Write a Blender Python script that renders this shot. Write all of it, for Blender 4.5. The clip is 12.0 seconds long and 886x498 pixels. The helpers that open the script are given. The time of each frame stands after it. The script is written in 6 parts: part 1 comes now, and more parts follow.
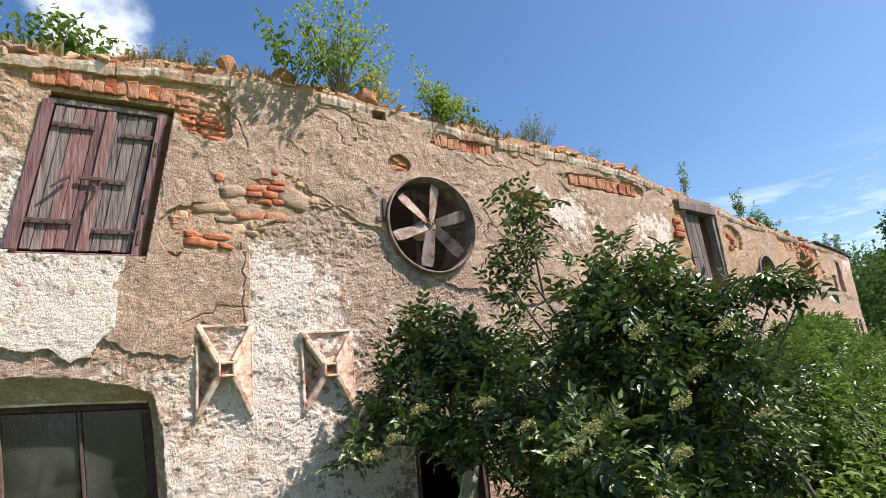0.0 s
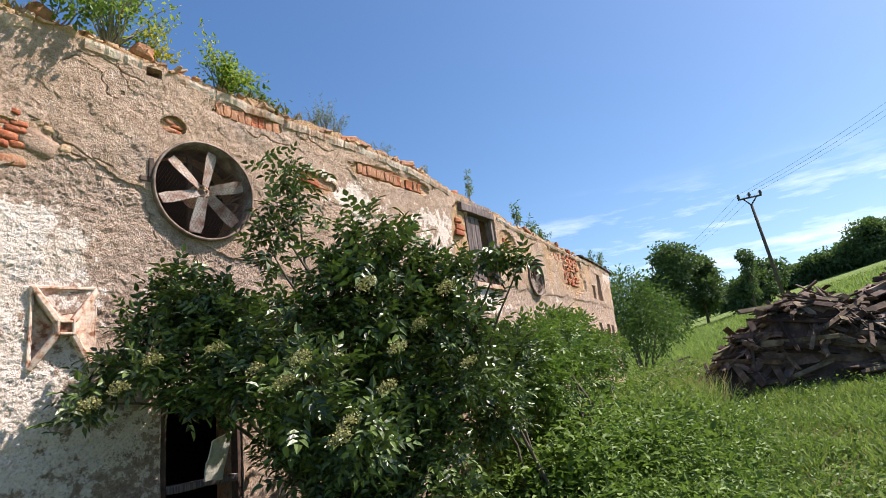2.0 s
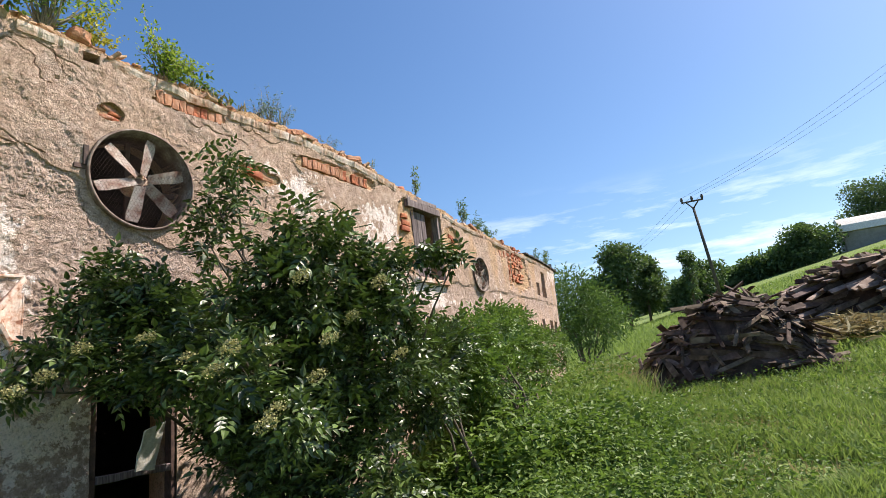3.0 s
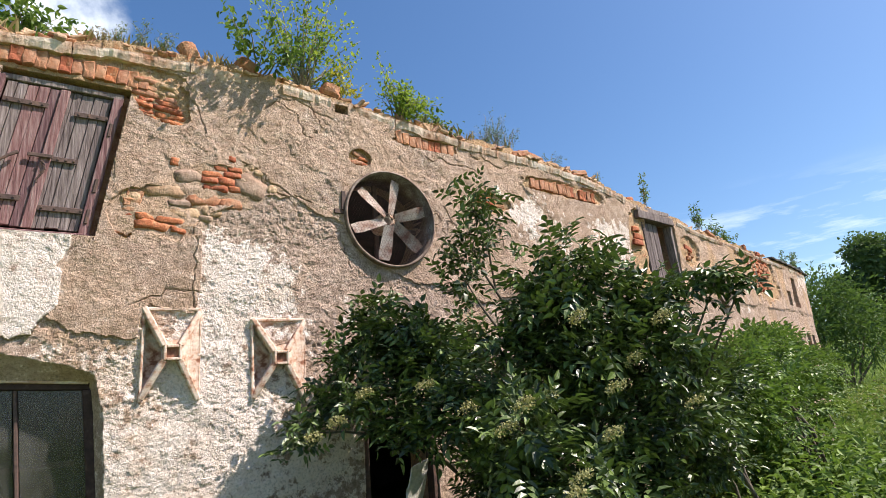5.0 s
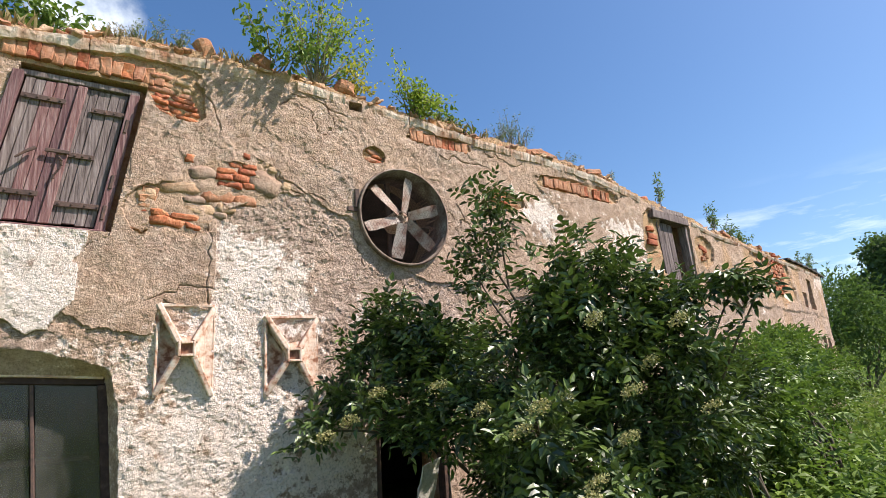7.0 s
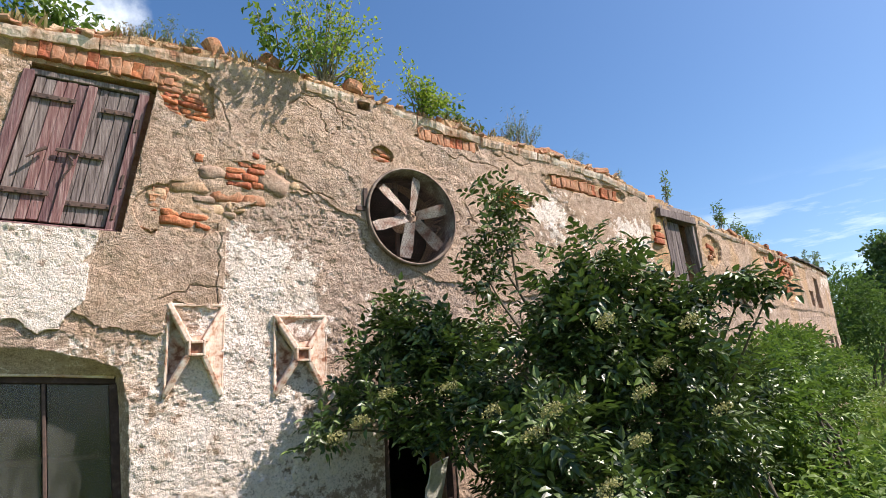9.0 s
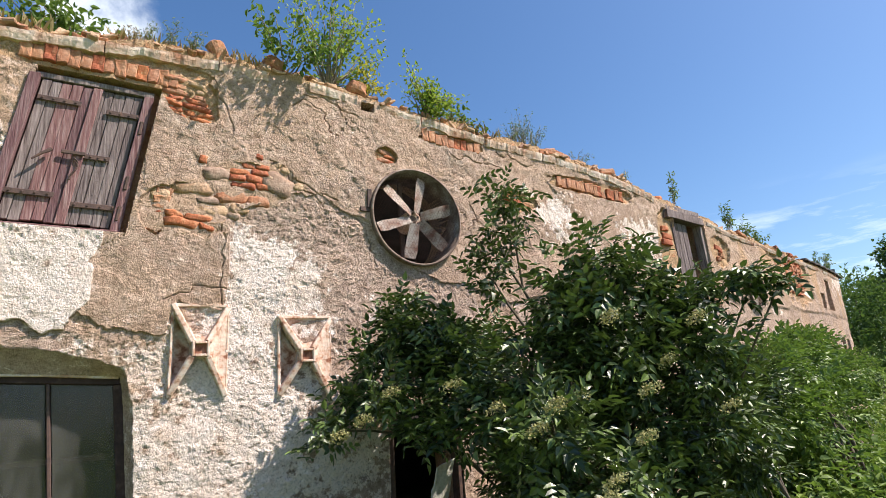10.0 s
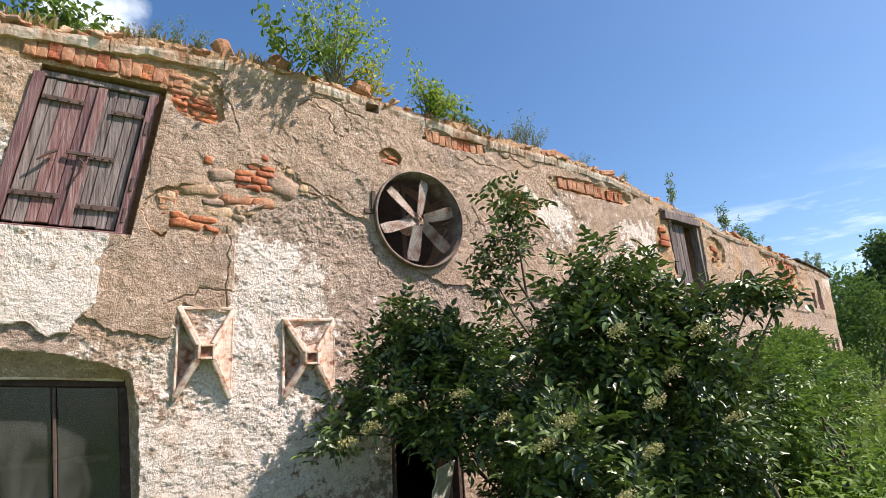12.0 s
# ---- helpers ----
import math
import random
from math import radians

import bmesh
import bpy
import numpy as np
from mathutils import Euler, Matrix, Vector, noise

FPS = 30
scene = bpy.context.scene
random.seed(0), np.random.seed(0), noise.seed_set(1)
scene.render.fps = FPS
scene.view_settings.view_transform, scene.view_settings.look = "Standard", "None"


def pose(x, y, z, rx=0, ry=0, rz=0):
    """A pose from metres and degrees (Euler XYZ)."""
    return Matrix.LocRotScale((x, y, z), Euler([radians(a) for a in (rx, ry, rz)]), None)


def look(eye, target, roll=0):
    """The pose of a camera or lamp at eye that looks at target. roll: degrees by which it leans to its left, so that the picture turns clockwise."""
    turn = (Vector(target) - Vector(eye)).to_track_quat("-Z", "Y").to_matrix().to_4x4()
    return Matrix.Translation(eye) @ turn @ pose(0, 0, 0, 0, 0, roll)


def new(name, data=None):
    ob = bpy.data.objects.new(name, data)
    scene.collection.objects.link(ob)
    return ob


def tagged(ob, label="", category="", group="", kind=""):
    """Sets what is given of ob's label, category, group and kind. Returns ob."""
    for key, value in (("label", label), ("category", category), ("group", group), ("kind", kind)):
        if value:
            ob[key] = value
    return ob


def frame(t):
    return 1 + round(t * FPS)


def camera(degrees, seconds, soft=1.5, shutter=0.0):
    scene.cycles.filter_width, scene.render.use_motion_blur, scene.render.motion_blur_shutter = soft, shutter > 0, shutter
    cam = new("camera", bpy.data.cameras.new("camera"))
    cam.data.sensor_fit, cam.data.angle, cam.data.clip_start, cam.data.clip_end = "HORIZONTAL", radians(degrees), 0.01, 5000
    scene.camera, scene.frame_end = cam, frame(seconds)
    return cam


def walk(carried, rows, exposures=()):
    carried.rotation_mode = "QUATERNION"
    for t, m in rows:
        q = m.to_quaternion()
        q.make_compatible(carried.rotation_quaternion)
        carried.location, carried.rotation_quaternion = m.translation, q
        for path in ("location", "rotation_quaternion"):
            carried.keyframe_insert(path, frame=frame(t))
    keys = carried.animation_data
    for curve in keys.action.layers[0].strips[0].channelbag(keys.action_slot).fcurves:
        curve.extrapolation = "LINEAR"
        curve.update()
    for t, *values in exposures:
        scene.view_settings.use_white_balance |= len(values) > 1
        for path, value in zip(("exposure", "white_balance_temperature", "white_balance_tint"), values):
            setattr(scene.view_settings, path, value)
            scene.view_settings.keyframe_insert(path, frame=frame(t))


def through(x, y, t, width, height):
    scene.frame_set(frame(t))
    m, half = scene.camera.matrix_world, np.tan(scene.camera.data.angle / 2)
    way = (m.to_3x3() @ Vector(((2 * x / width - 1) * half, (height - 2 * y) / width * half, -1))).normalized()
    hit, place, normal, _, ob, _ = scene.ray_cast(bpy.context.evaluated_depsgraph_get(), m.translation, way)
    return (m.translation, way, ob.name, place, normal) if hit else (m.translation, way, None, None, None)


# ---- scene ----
cam = camera(75.7, 12.0, soft=0.6)
# seconds, x, y, z, yaw, pitch, lean to the right (degrees)
PATH = [
    (0.0, -0.111, -3.888, 1.794, -31.72, 13.73, -5.93),
    (0.5, -0.049, -3.915, 1.690, -31.02, 14.78, -6.56),
    (1.0, -0.018, -3.955, 1.649, -33.22, 14.75, -6.01),
    (1.5, -0.033, -4.043, 1.565, -39.73, 14.20, -6.13),
    (2.0, 0.116, -4.261, 1.409, -49.42, 13.15, -6.10),
    (2.5, 0.094, -4.492, 1.401, -55.08, 11.92, -4.72),
    (3.0, 0.091, -4.436, 1.372, -54.06, 12.19, -5.80),
    (3.5, 0.111, -4.136, 1.468, -45.68, 13.99, -6.28),
    (3.7, 0.054, -4.030, 1.562, -42.43, 14.19, -5.81),
    (5.3, -0.018, -3.957, 1.649, -34.14, 14.68, -4.75),
    (5.5, -0.028, -3.959, 1.681, -34.10, 14.33, -4.49),
    (6.0, -0.016, -3.941, 1.640, -33.80, 14.76, -4.44),
    (6.5, -0.003, -3.945, 1.629, -33.43, 14.87, -4.24),
    (7.0, -0.013, -3.933, 1.638, -33.33, 14.72, -4.08),
    (9.0, -0.045, -3.919, 1.667, -32.93, 14.36, -3.85),
    (9.5, -0.014, -3.909, 1.626, -32.34, 15.06, -4.05),
    (10.0, -0.008, -3.903, 1.616, -32.16, 15.16, -4.07),
    (10.5, -0.000, -3.900, 1.597, -31.95, 15.23, -3.99),
    (11.0, -0.001, -3.895, 1.597, -31.90, 15.36, -4.07),
    (11.5, -0.004, -3.907, 1.619, -31.82, 15.20, -3.91),
    (12.0, -0.108, -3.899, 1.731, -32.99, 13.90, -3.41),
]


def eye_pose(x, y, z, yaw, pitch, roll):
    return pose(x, y, z) @ pose(0, 0, 0, 0, 0, yaw) @ pose(0, 0, 0, 90 + pitch) @ pose(0, 0, 0, 0, 0, roll)


walk(cam, [(t, eye_pose(*row)) for t, *row in PATH])

# ---- light ----
CIRRUS, CLOUD = (0.952, 0.206, 0.225), (-0.025, 0.828, 0.561)
SUN = Vector((0.50, -0.36, 0.80)).normalized()
world = bpy.data.worlds.new("sky")
scene.world = world
world.use_nodes = True
wn, wl = world.node_tree.nodes, world.node_tree.links
wn.clear()
sky = wn.new("ShaderNodeTexSky")
sky.sky_type, sky.sun_disc = "NISHITA", False
sky.sun_elevation = math.asin(SUN.z)
sky.sun_rotation = math.atan2(SUN.x, SUN.y)
sky.air_density, sky.dust_density, sky.ozone_density = 1.0, 1.0, 3.0
wo, wb = wn.new("ShaderNodeOutputWorld"), wn.new("ShaderNodeBackground")
wb.inputs["Strength"].default_value = 0.103
# thin streaks of cirrus low over the far meadow, and one white cloud over the barn
wt, wm = wn.new("ShaderNodeTexCoord"), wn.new("ShaderNodeMapping")
wm.inputs["Scale"].default_value = (1.8, 1.8, 11.0)
wm.inputs["Rotation"].default_value = (radians(14), radians(-9), 0)
cn = wn.new("ShaderNodeTexNoise")
cn.inputs["Scale"].default_value, cn.inputs["Detail"].default_value, cn.inputs["Roughness"].default_value = 3.0, 8, 0.6
cr = wn.new("ShaderNodeMapRange")
cr.inputs["From Min"].default_value, cr.inputs["From Max"].default_value = 0.505, 0.86


def sky_math(op, a, b):
    m = wn.new("ShaderNodeMath")
    m.operation, m.use_clamp = op, op == "MULTIPLY"
    for k, v in enumerate((a, b)):
        if isinstance(v, float):
            m.inputs[k].default_value = v
        else:
            wl.new(v, m.inputs[k])
    return m.outputs["Value"]


def sky_step(v, a, b):
    m = wn.new("ShaderNodeMapRange")
    m.interpolation_type = "SMOOTHSTEP"
    m.inputs["From Min"].default_value, m.inputs["From Max"].default_value = a, b
    wl.new(v, m.inputs["Value"])
    return m.outputs["Result"]


def sky_towards(d):
    m = wn.new("ShaderNodeVectorMath")
    m.operation = "DOT_PRODUCT"
    m.inputs[1].default_value = Vector(d).normalized()
    wl.new(wt.outputs["Generated"], m.inputs[0])
    return m.outputs["Value"]


cx = wn.new("ShaderNodeMix")
cx.data_type = "RGBA"
cx.inputs["B"].default_value = (9.0, 9.4, 9.9, 1)
wl.new(wt.outputs["Generated"], wm.inputs["Vector"])
wl.new(wm.outputs["Vector"], cn.inputs["Vector"])
wl.new(cn.outputs["Fac"], cr.inputs["Value"])
low_sky = sky_math("SUBTRACT", 1.0, sky_step(sky_towards((0, 0, 1)), 0.20, 0.30))
streaks = sky_math("MULTIPLY", sky_math("MULTIPLY", cr.outputs["Result"], sky_step(sky_towards(CIRRUS), 0.90, 0.985)), low_sky)
puff = wn.new("ShaderNodeTexNoise")
puff.inputs["Scale"].default_value, puff.inputs["Detail"].default_value, puff.inputs["Roughness"].default_value = 9.0, 8, 0.58
wl.new(wt.outputs["Generated"], puff.inputs["Vector"])
cloud = sky_step(sky_math("ADD", sky_math("MULTIPLY", sky_step(sky_towards(CLOUD), 0.992, 1.0), 0.55), puff.outputs["Fac"]), 0.78, 1.25)
wl.new(sky_math("ADD", streaks, cloud), cx.inputs["Factor"])
hs = wn.new("ShaderNodeHueSaturation")
hs.inputs["Saturation"].default_value, hs.inputs["Hue"].default_value = 1.18, 0.502
wl.new(sky.outputs["Color"], hs.inputs["Color"])
wl.new(hs.outputs["Color"], cx.inputs["A"])
wl.new(cx.outputs["Result"], wb.inputs["Color"])
wl.new(wb.outputs["Background"], wo.inputs["Surface"])
sun = new("sun", bpy.data.lights.new("sun", "SUN"))
sun.data.energy, sun.data.angle, sun.data.color = 5.0, radians(0.53), (1.0, 0.905, 0.80)
sun.matrix_world = look(SUN * 60, (0, 0, 0))
scene.view_settings.exposure = 0.78


# ---- materials ----
def material(name, rough=0.9, metal=0.0, spec=0.3):
    m = bpy.data.materials.new(name)
    m.use_nodes = True
    b = m.node_tree.nodes["Principled BSDF"]
    b.inputs["Roughness"].default_value, b.inputs["Metallic"].default_value = rough, metal
    b.inputs["Specular IOR Level"].default_value = spec
    return m, m.node_tree.nodes, m.node_tree.links, b


def noise_node(n, l, scale, detail=6, rough=0.6, stretch=(1, 1, 1)):
    t, mp, x = n.new("ShaderNodeTexCoord"), n.new("ShaderNodeMapping"), n.new("ShaderNodeTexNoise")
    mp.inputs["Scale"].default_value = stretch
    x.inputs["Scale"].default_value, x.inputs["Detail"].default_value, x.inputs["Roughness"].default_value = scale, detail, rough
    l.new(t.outputs["Object"], mp.inputs["Vector"])
    l.new(mp.outputs["Vector"], x.inputs["Vector"])
    return x.outputs["Fac"]


def ramp(n, l, value, stops):
    r = n.new("ShaderNodeValToRGB")
    while len(r.color_ramp.elements) < len(stops):
        r.color_ramp.elements.new(0.5)
    for e, (p, c) in zip(r.color_ramp.elements, stops):
        e.position, e.color = p, (*c, 1)
    l.new(value, r.inputs["Fac"])
    return r.outputs["Color"]


def mixed(n, l, fac, a, b, blend="MIX"):
    x = n.new("ShaderNodeMix")
    x.data_type, x.blend_type = "RGBA", blend
    for key, v in (("Factor", fac), ("A", a), ("B", b)):
        if isinstance(v, (int, float)):
            x.inputs[key].default_value = v
        elif isinstance(v, tuple):
            x.inputs[key].default_value = (*v, 1)
        else:
            l.new(v, x.inputs[key])
    return x.outputs["Result"]


def ranged(n, l, v, a, b, c=0.0, d=1.0):
    r = n.new("ShaderNodeMapRange")
    for key, q in zip(("From Min", "From Max", "To Min", "To Max"), (a, b, c, d)):
        r.inputs[key].default_value = q
    l.new(v, r.inputs["Value"])
    return r.outputs["Result"]


def bump(n, l, b, height, strength=0.5, distance=0.01):
    x = n.new("ShaderNodeBump")
    x.inputs["Strength"].default_value, x.inputs["Distance"].default_value = strength, distance
    l.new(height, x.inputs["Height"])
    l.new(x.outputs["Normal"], b.inputs["Normal"])


def rough_stuff(name, stops, scale=8, fine=60, rough=0.92, strength=0.6, distance=0.008, jitter=0.0, stretch=(1, 1, 1), metal=0.0, spec=0.3):
    """Two scales of mottling over a ramp of colours, fine relief, and a shift per object."""
    m, n, l, b = material(name, rough, metal, spec)
    big = noise_node(n, l, scale, 6, 0.62, stretch)
    small = noise_node(n, l, fine, 5, 0.65, stretch)
    c = ramp(n, l, big, stops)
    c = mixed(n, l, 0.45, c, ramp(n, l, small, ((0.3, (0.45, 0.45, 0.45)), (0.7, (1.25, 1.25, 1.25)))), "MULTIPLY")
    if jitter:
        o = n.new("ShaderNodeObjectInfo")
        h = n.new("ShaderNodeHueSaturation")
        l.new(ranged(n, l, o.outputs["Random"], 0, 1, 1 - jitter, 1 + jitter), h.inputs["Value"])
        l.new(ranged(n, l, o.outputs["Random"], 0, 1, 0.5 - jitter * 0.045, 0.5 + jitter * 0.045), h.inputs["Hue"])
        l.new(c, h.inputs["Color"])
        c = h.outputs["Color"]
    l.new(c, b.inputs["Base Color"])
    bump(n, l, b, small, strength, distance)
    return m


def leaf_stuff(name, dark, light, rough=0.42, through=0.35, glow=(0.25, 0.42, 0.05), spec=0.2):
    m, n, l, b = material(name, rough, 0, spec)
    g = n.new("ShaderNodeNewGeometry")
    c = ramp(n, l, g.outputs["Random Per Island"], ((0.0, dark), (0.55, tuple((p + q) / 2 for p, q in zip(dark, light))), (1.0, light)))
    l.new(c, b.inputs["Base Color"])
    t, x = n.new("ShaderNodeBsdfTranslucent"), n.new("ShaderNodeMixShader")
    l.new(mixed(n, l, 0.5, c, glow), t.inputs["Color"])
    x.inputs["Fac"].default_value = through
    l.new(b.outputs["BSDF"], x.inputs[1])
    l.new(t.outputs["BSDF"], x.inputs[2])
    l.new(x.outputs["Shader"], n["Material Output"].inputs["Surface"])
    return m


def wall_stuff():
    """Old lime render: coats of different colour, laid on by the mesh's own map of coats."""
    m, n, l, b = material("old_render", 0.95, 0, 0.2)
    at = n.new("ShaderNodeAttribute")
    at.attribute_name = "coat"
    sep = n.new("ShaderNodeSeparateColor")
    l.new(at.outputs["Color"], sep.inputs["Color"])
    big, mid, small = noise_node(n, l, 2.2, 6, 0.6), noise_node(n, l, 15, 9, 0.74), noise_node(n, l, 62, 8, 0.76)
    grey = ramp(n, l, mid, ((0.32, (0.25, 0.175, 0.135)), (0.5, (0.46, 0.345, 0.28)), (0.68, (0.65, 0.52, 0.44))))
    tan = ramp(n, l, mid, ((0.3, (0.33, 0.215, 0.155)), (0.5, (0.51, 0.37, 0.285)), (0.7, (0.65, 0.505, 0.415))))
    tan = mixed(n, l, ranged(n, l, big, 0.50, 0.62), tan, grey)
    tan = mixed(n, l, ranged(n, l, noise_node(n, l, 1.1, 5, 0.6), 0.52, 0.66), tan, (0.42, 0.29, 0.21))
    white = ramp(n, l, mid, ((0.3, (0.53, 0.38, 0.30)), (0.46, (0.82, 0.705, 0.64)), (0.75, (0.91, 0.83, 0.785))))
    raw = ramp(n, l, mid, ((0.3, (0.40, 0.24, 0.14)), (0.5, (0.52, 0.36, 0.22)), (0.7, (0.55, 0.25, 0.13))))
    c = mixed(n, l, sep.outputs["Green"], grey, tan)
    lime = n.new("ShaderNodeMath")
    lime.operation = "ADD"
    l.new(sep.outputs["Red"], lime.inputs[0])
    l.new(ranged(n, l, mid, 0.35, 0.65, -0.5, 0.5), lime.inputs[1])
    c = mixed(n, l, ranged(n, l, lime.outputs["Value"], 0.42, 0.62), c, white)
    c = mixed(n, l, sep.outputs["Blue"], c, raw)
    c = mixed(n, l, 0.55, c, ramp(n, l, small, ((0.36, (0.26, 0.235, 0.222)), (0.50, (1.19, 1.145, 1.155)))), "MULTIPLY")
    l.new(c, b.inputs["Base Color"])
    hs = n.new("ShaderNodeMath")
    hs.operation = "MULTIPLY_ADD"
    hs.inputs[1].default_value = 0.32
    l.new(mid, hs.inputs[0])
    l.new(small, hs.inputs[2])
    pits = n.new("ShaderNodeTexVoronoi")
    pits.inputs["Scale"].default_value, pits.inputs["Randomness"].default_value = 95, 1
    tc = n.new("ShaderNodeTexCoord")
    warp = n.new("ShaderNodeVectorMath")
    warp.operation = "MULTIPLY_ADD"
    warp.inputs[1].default_value = (0.05, 0.05, 0.05)
    mc = n.new("ShaderNodeTexNoise")
    mc.inputs["Scale"].default_value = 30
    l.new(tc.outputs["Object"], mc.inputs["Vector"])
    l.new(mc.outputs["Color"], warp.inputs[0])
    l.new(tc.outputs["Object"], warp.inputs[2])
    l.new(warp.outputs["Vector"], pits.inputs["Vector"])
    h2 = n.new("ShaderNodeMath")
    h2.operation = "MULTIPLY_ADD"
    h2.inputs[1].default_value = 0.28
    l.new(pits.outputs["Distance"], h2.inputs[0])
    l.new(hs.outputs["Value"], h2.inputs[2])
    bump(n, l, b, h2.outputs["Value"], 1.0, 0.019)
    return m


def boards_stuff(name, stops, grain=(28, 28, 1.6), jitter=0.25):
    return rough_stuff(name, stops, 2.6, 7, 0.85, 0.9, 0.006, jitter, grain)


M_WALL = wall_stuff()
M_BRICK = rough_stuff("brick_red", ((0.3, (0.30, 0.10, 0.05)), (0.52, (0.46, 0.145, 0.07)), (0.72, (0.52, 0.26, 0.15))), 14, 60, strength=0.9, distance=0.012, jitter=0.14)
M_BRICK_PALE = rough_stuff("brick_dusty", ((0.3, (0.32, 0.115, 0.06)), (0.5, (0.46, 0.205, 0.115)), (0.7, (0.51, 0.30, 0.20))), 10, 50, strength=0.9, distance=0.012, jitter=0.10)
M_STONE = rough_stuff("field_stone", ((0.3, (0.28, 0.145, 0.085)), (0.5, (0.44, 0.25, 0.15)), (0.7, (0.50, 0.335, 0.24))), 9, 55, jitter=0.25)
M_STONE_TAN = rough_stuff("tan_sandstone", ((0.3, (0.37, 0.20, 0.11)), (0.5, (0.54, 0.34, 0.21)), (0.7, (0.62, 0.44, 0.31))), 9, 60, strength=0.9, distance=0.012, jitter=0.12)
M_STONE_PINK = rough_stuff("pinkish_grey_stone", ((0.3, (0.25, 0.155, 0.11)), (0.5, (0.37, 0.245, 0.185)), (0.7, (0.46, 0.335, 0.265))), 9, 60, strength=0.9, distance=0.012, jitter=0.12)
M_LIME = rough_stuff("lime_band", ((0.34, (0.42, 0.20, 0.12)), (0.46, (0.64, 0.43, 0.32)), (0.60, (0.82, 0.67, 0.575))), 5, 48, strength=0.9, distance=0.014)
M_WOOD = boards_stuff("weathered_boards", ((0.30, (0.075, 0.054, 0.053)), (0.48, (0.205, 0.158, 0.155)), (0.72, (0.37, 0.305, 0.30))))
M_WOOD_RED = boards_stuff("worn_red_paint", ((0.30, (0.105, 0.046, 0.050)), (0.48, (0.215, 0.108, 0.112)), (0.72, (0.38, 0.255, 0.25))))
M_IRON = rough_stuff("rusty_iron", ((0.3, (0.06, 0.04, 0.038)), (0.55, (0.12, 0.075, 0.065)), (0.75, (0.20, 0.11, 0.075))), 22, 90, 0.75, 0.4, 0.003)
M_PIPE = rough_stuff("rusty_rim", ((0.3, (0.10, 0.06, 0.045)), (0.5, (0.22, 0.155, 0.125)), (0.7, (0.36, 0.30, 0.26))), 14, 80, 0.7, 0.3, 0.003)
M_BLADE = rough_stuff("flaking_blade", ((0.36, (0.26, 0.12, 0.085)), (0.48, (0.46, 0.33, 0.28)), (0.62, (0.64, 0.56, 0.51))), 9, 60, 0.75, 0.35, 0.003, 0.25)
M_FRAME = rough_stuff("dark_brown_frame", ((0.3, (0.028, 0.014, 0.012)), (0.55, (0.06, 0.032, 0.028)), (0.75, (0.13, 0.085, 0.075))), 16, 80, 0.7, 0.4, 0.003)
# room surfaces: the darkness of the unlit barn is put into this colour
M_UNLIT = rough_stuff("dark_inside", ((0.3, (0.05, 0.045, 0.04)), (0.7, (0.10, 0.09, 0.08))), 3, 30)
M_VENT = rough_stuff("flaking_orange_paint", ((0.37, (0.30, 0.13, 0.08)), (0.43, (0.58, 0.35, 0.25)), (0.52, (0.73, 0.55, 0.45)), (0.68, (0.80, 0.69, 0.61))), 19, 60, 0.85, 0.5, 0.004)
M_RUST = rough_stuff("rust_brown", ((0.35, (0.15, 0.055, 0.035)), (0.6, (0.34, 0.17, 0.11))), 18, 70, 0.85, 0.5, 0.004)
M_FIELD = rough_stuff("orange_brown_paint", ((0.36, (0.24, 0.10, 0.06)), (0.44, (0.52, 0.31, 0.22)), (0.56, (0.66, 0.50, 0.41)), (0.68, (0.74, 0.66, 0.59))), 17, 60, 0.85, 0.5, 0.006)
M_TIMBER = rough_stuff("old_timber", ((0.3, (0.045, 0.030, 0.022)), (0.5, (0.105, 0.070, 0.050)), (0.7, (0.24, 0.17, 0.13))), 3, 25, 0.9, 0.6, 0.006, 0.6)
M_TIMBER_PALE = rough_stuff("sun_bleached_timber", ((0.3, (0.10, 0.065, 0.05)), (0.5, (0.21, 0.145, 0.115)), (0.7, (0.36, 0.28, 0.235))), 3, 25, 0.9, 0.6, 0.006, 0.5)
M_TWIG = rough_stuff("pale_twig", ((0.3, (0.22, 0.18, 0.13)), (0.6, (0.36, 0.31, 0.24))), 20, 90)
M_BARK = rough_stuff("bark", ((0.3, (0.07, 0.055, 0.04)), (0.6, (0.16, 0.13, 0.10))), 20, 90)
M_ROOF = rough_stuff("dark_roofing", ((0.3, (0.05, 0.045, 0.045)), (0.6, (0.10, 0.09, 0.085))), 4, 40)
M_GREYWALL = rough_stuff("pale_hall", ((0.3, (0.22, 0.21, 0.20)), (0.7, (0.30, 0.29, 0.28))), 2, 20)
M_WHITE = rough_stuff("white_board", ((0.3, (0.62, 0.57, 0.50)), (0.7, (0.80, 0.77, 0.71))), 6, 50)
M_STEEL = rough_stuff("pole_timber", ((0.3, (0.06, 0.05, 0.045)), (0.7, (0.12, 0.10, 0.09))), 6, 50)
# near-black low end puts some of the crown's inner shade into the leaves
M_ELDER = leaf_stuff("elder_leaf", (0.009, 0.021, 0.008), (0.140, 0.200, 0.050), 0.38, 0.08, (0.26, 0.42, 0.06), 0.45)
M_SHRUB = leaf_stuff("shrub_leaf", (0.040, 0.080, 0.017), (0.185, 0.275, 0.055), 0.42, 0.22, (0.25, 0.42, 0.05), 0.35)
M_NETTLE = leaf_stuff("weed_leaf", (0.05, 0.095, 0.018), (0.19, 0.265, 0.06), 0.5, 0.27)
M_BIRCH = leaf_stuff("young_leaf", (0.10, 0.19, 0.03), (0.27, 0.36, 0.06), 0.5, 0.4, (0.5, 0.6, 0.08))
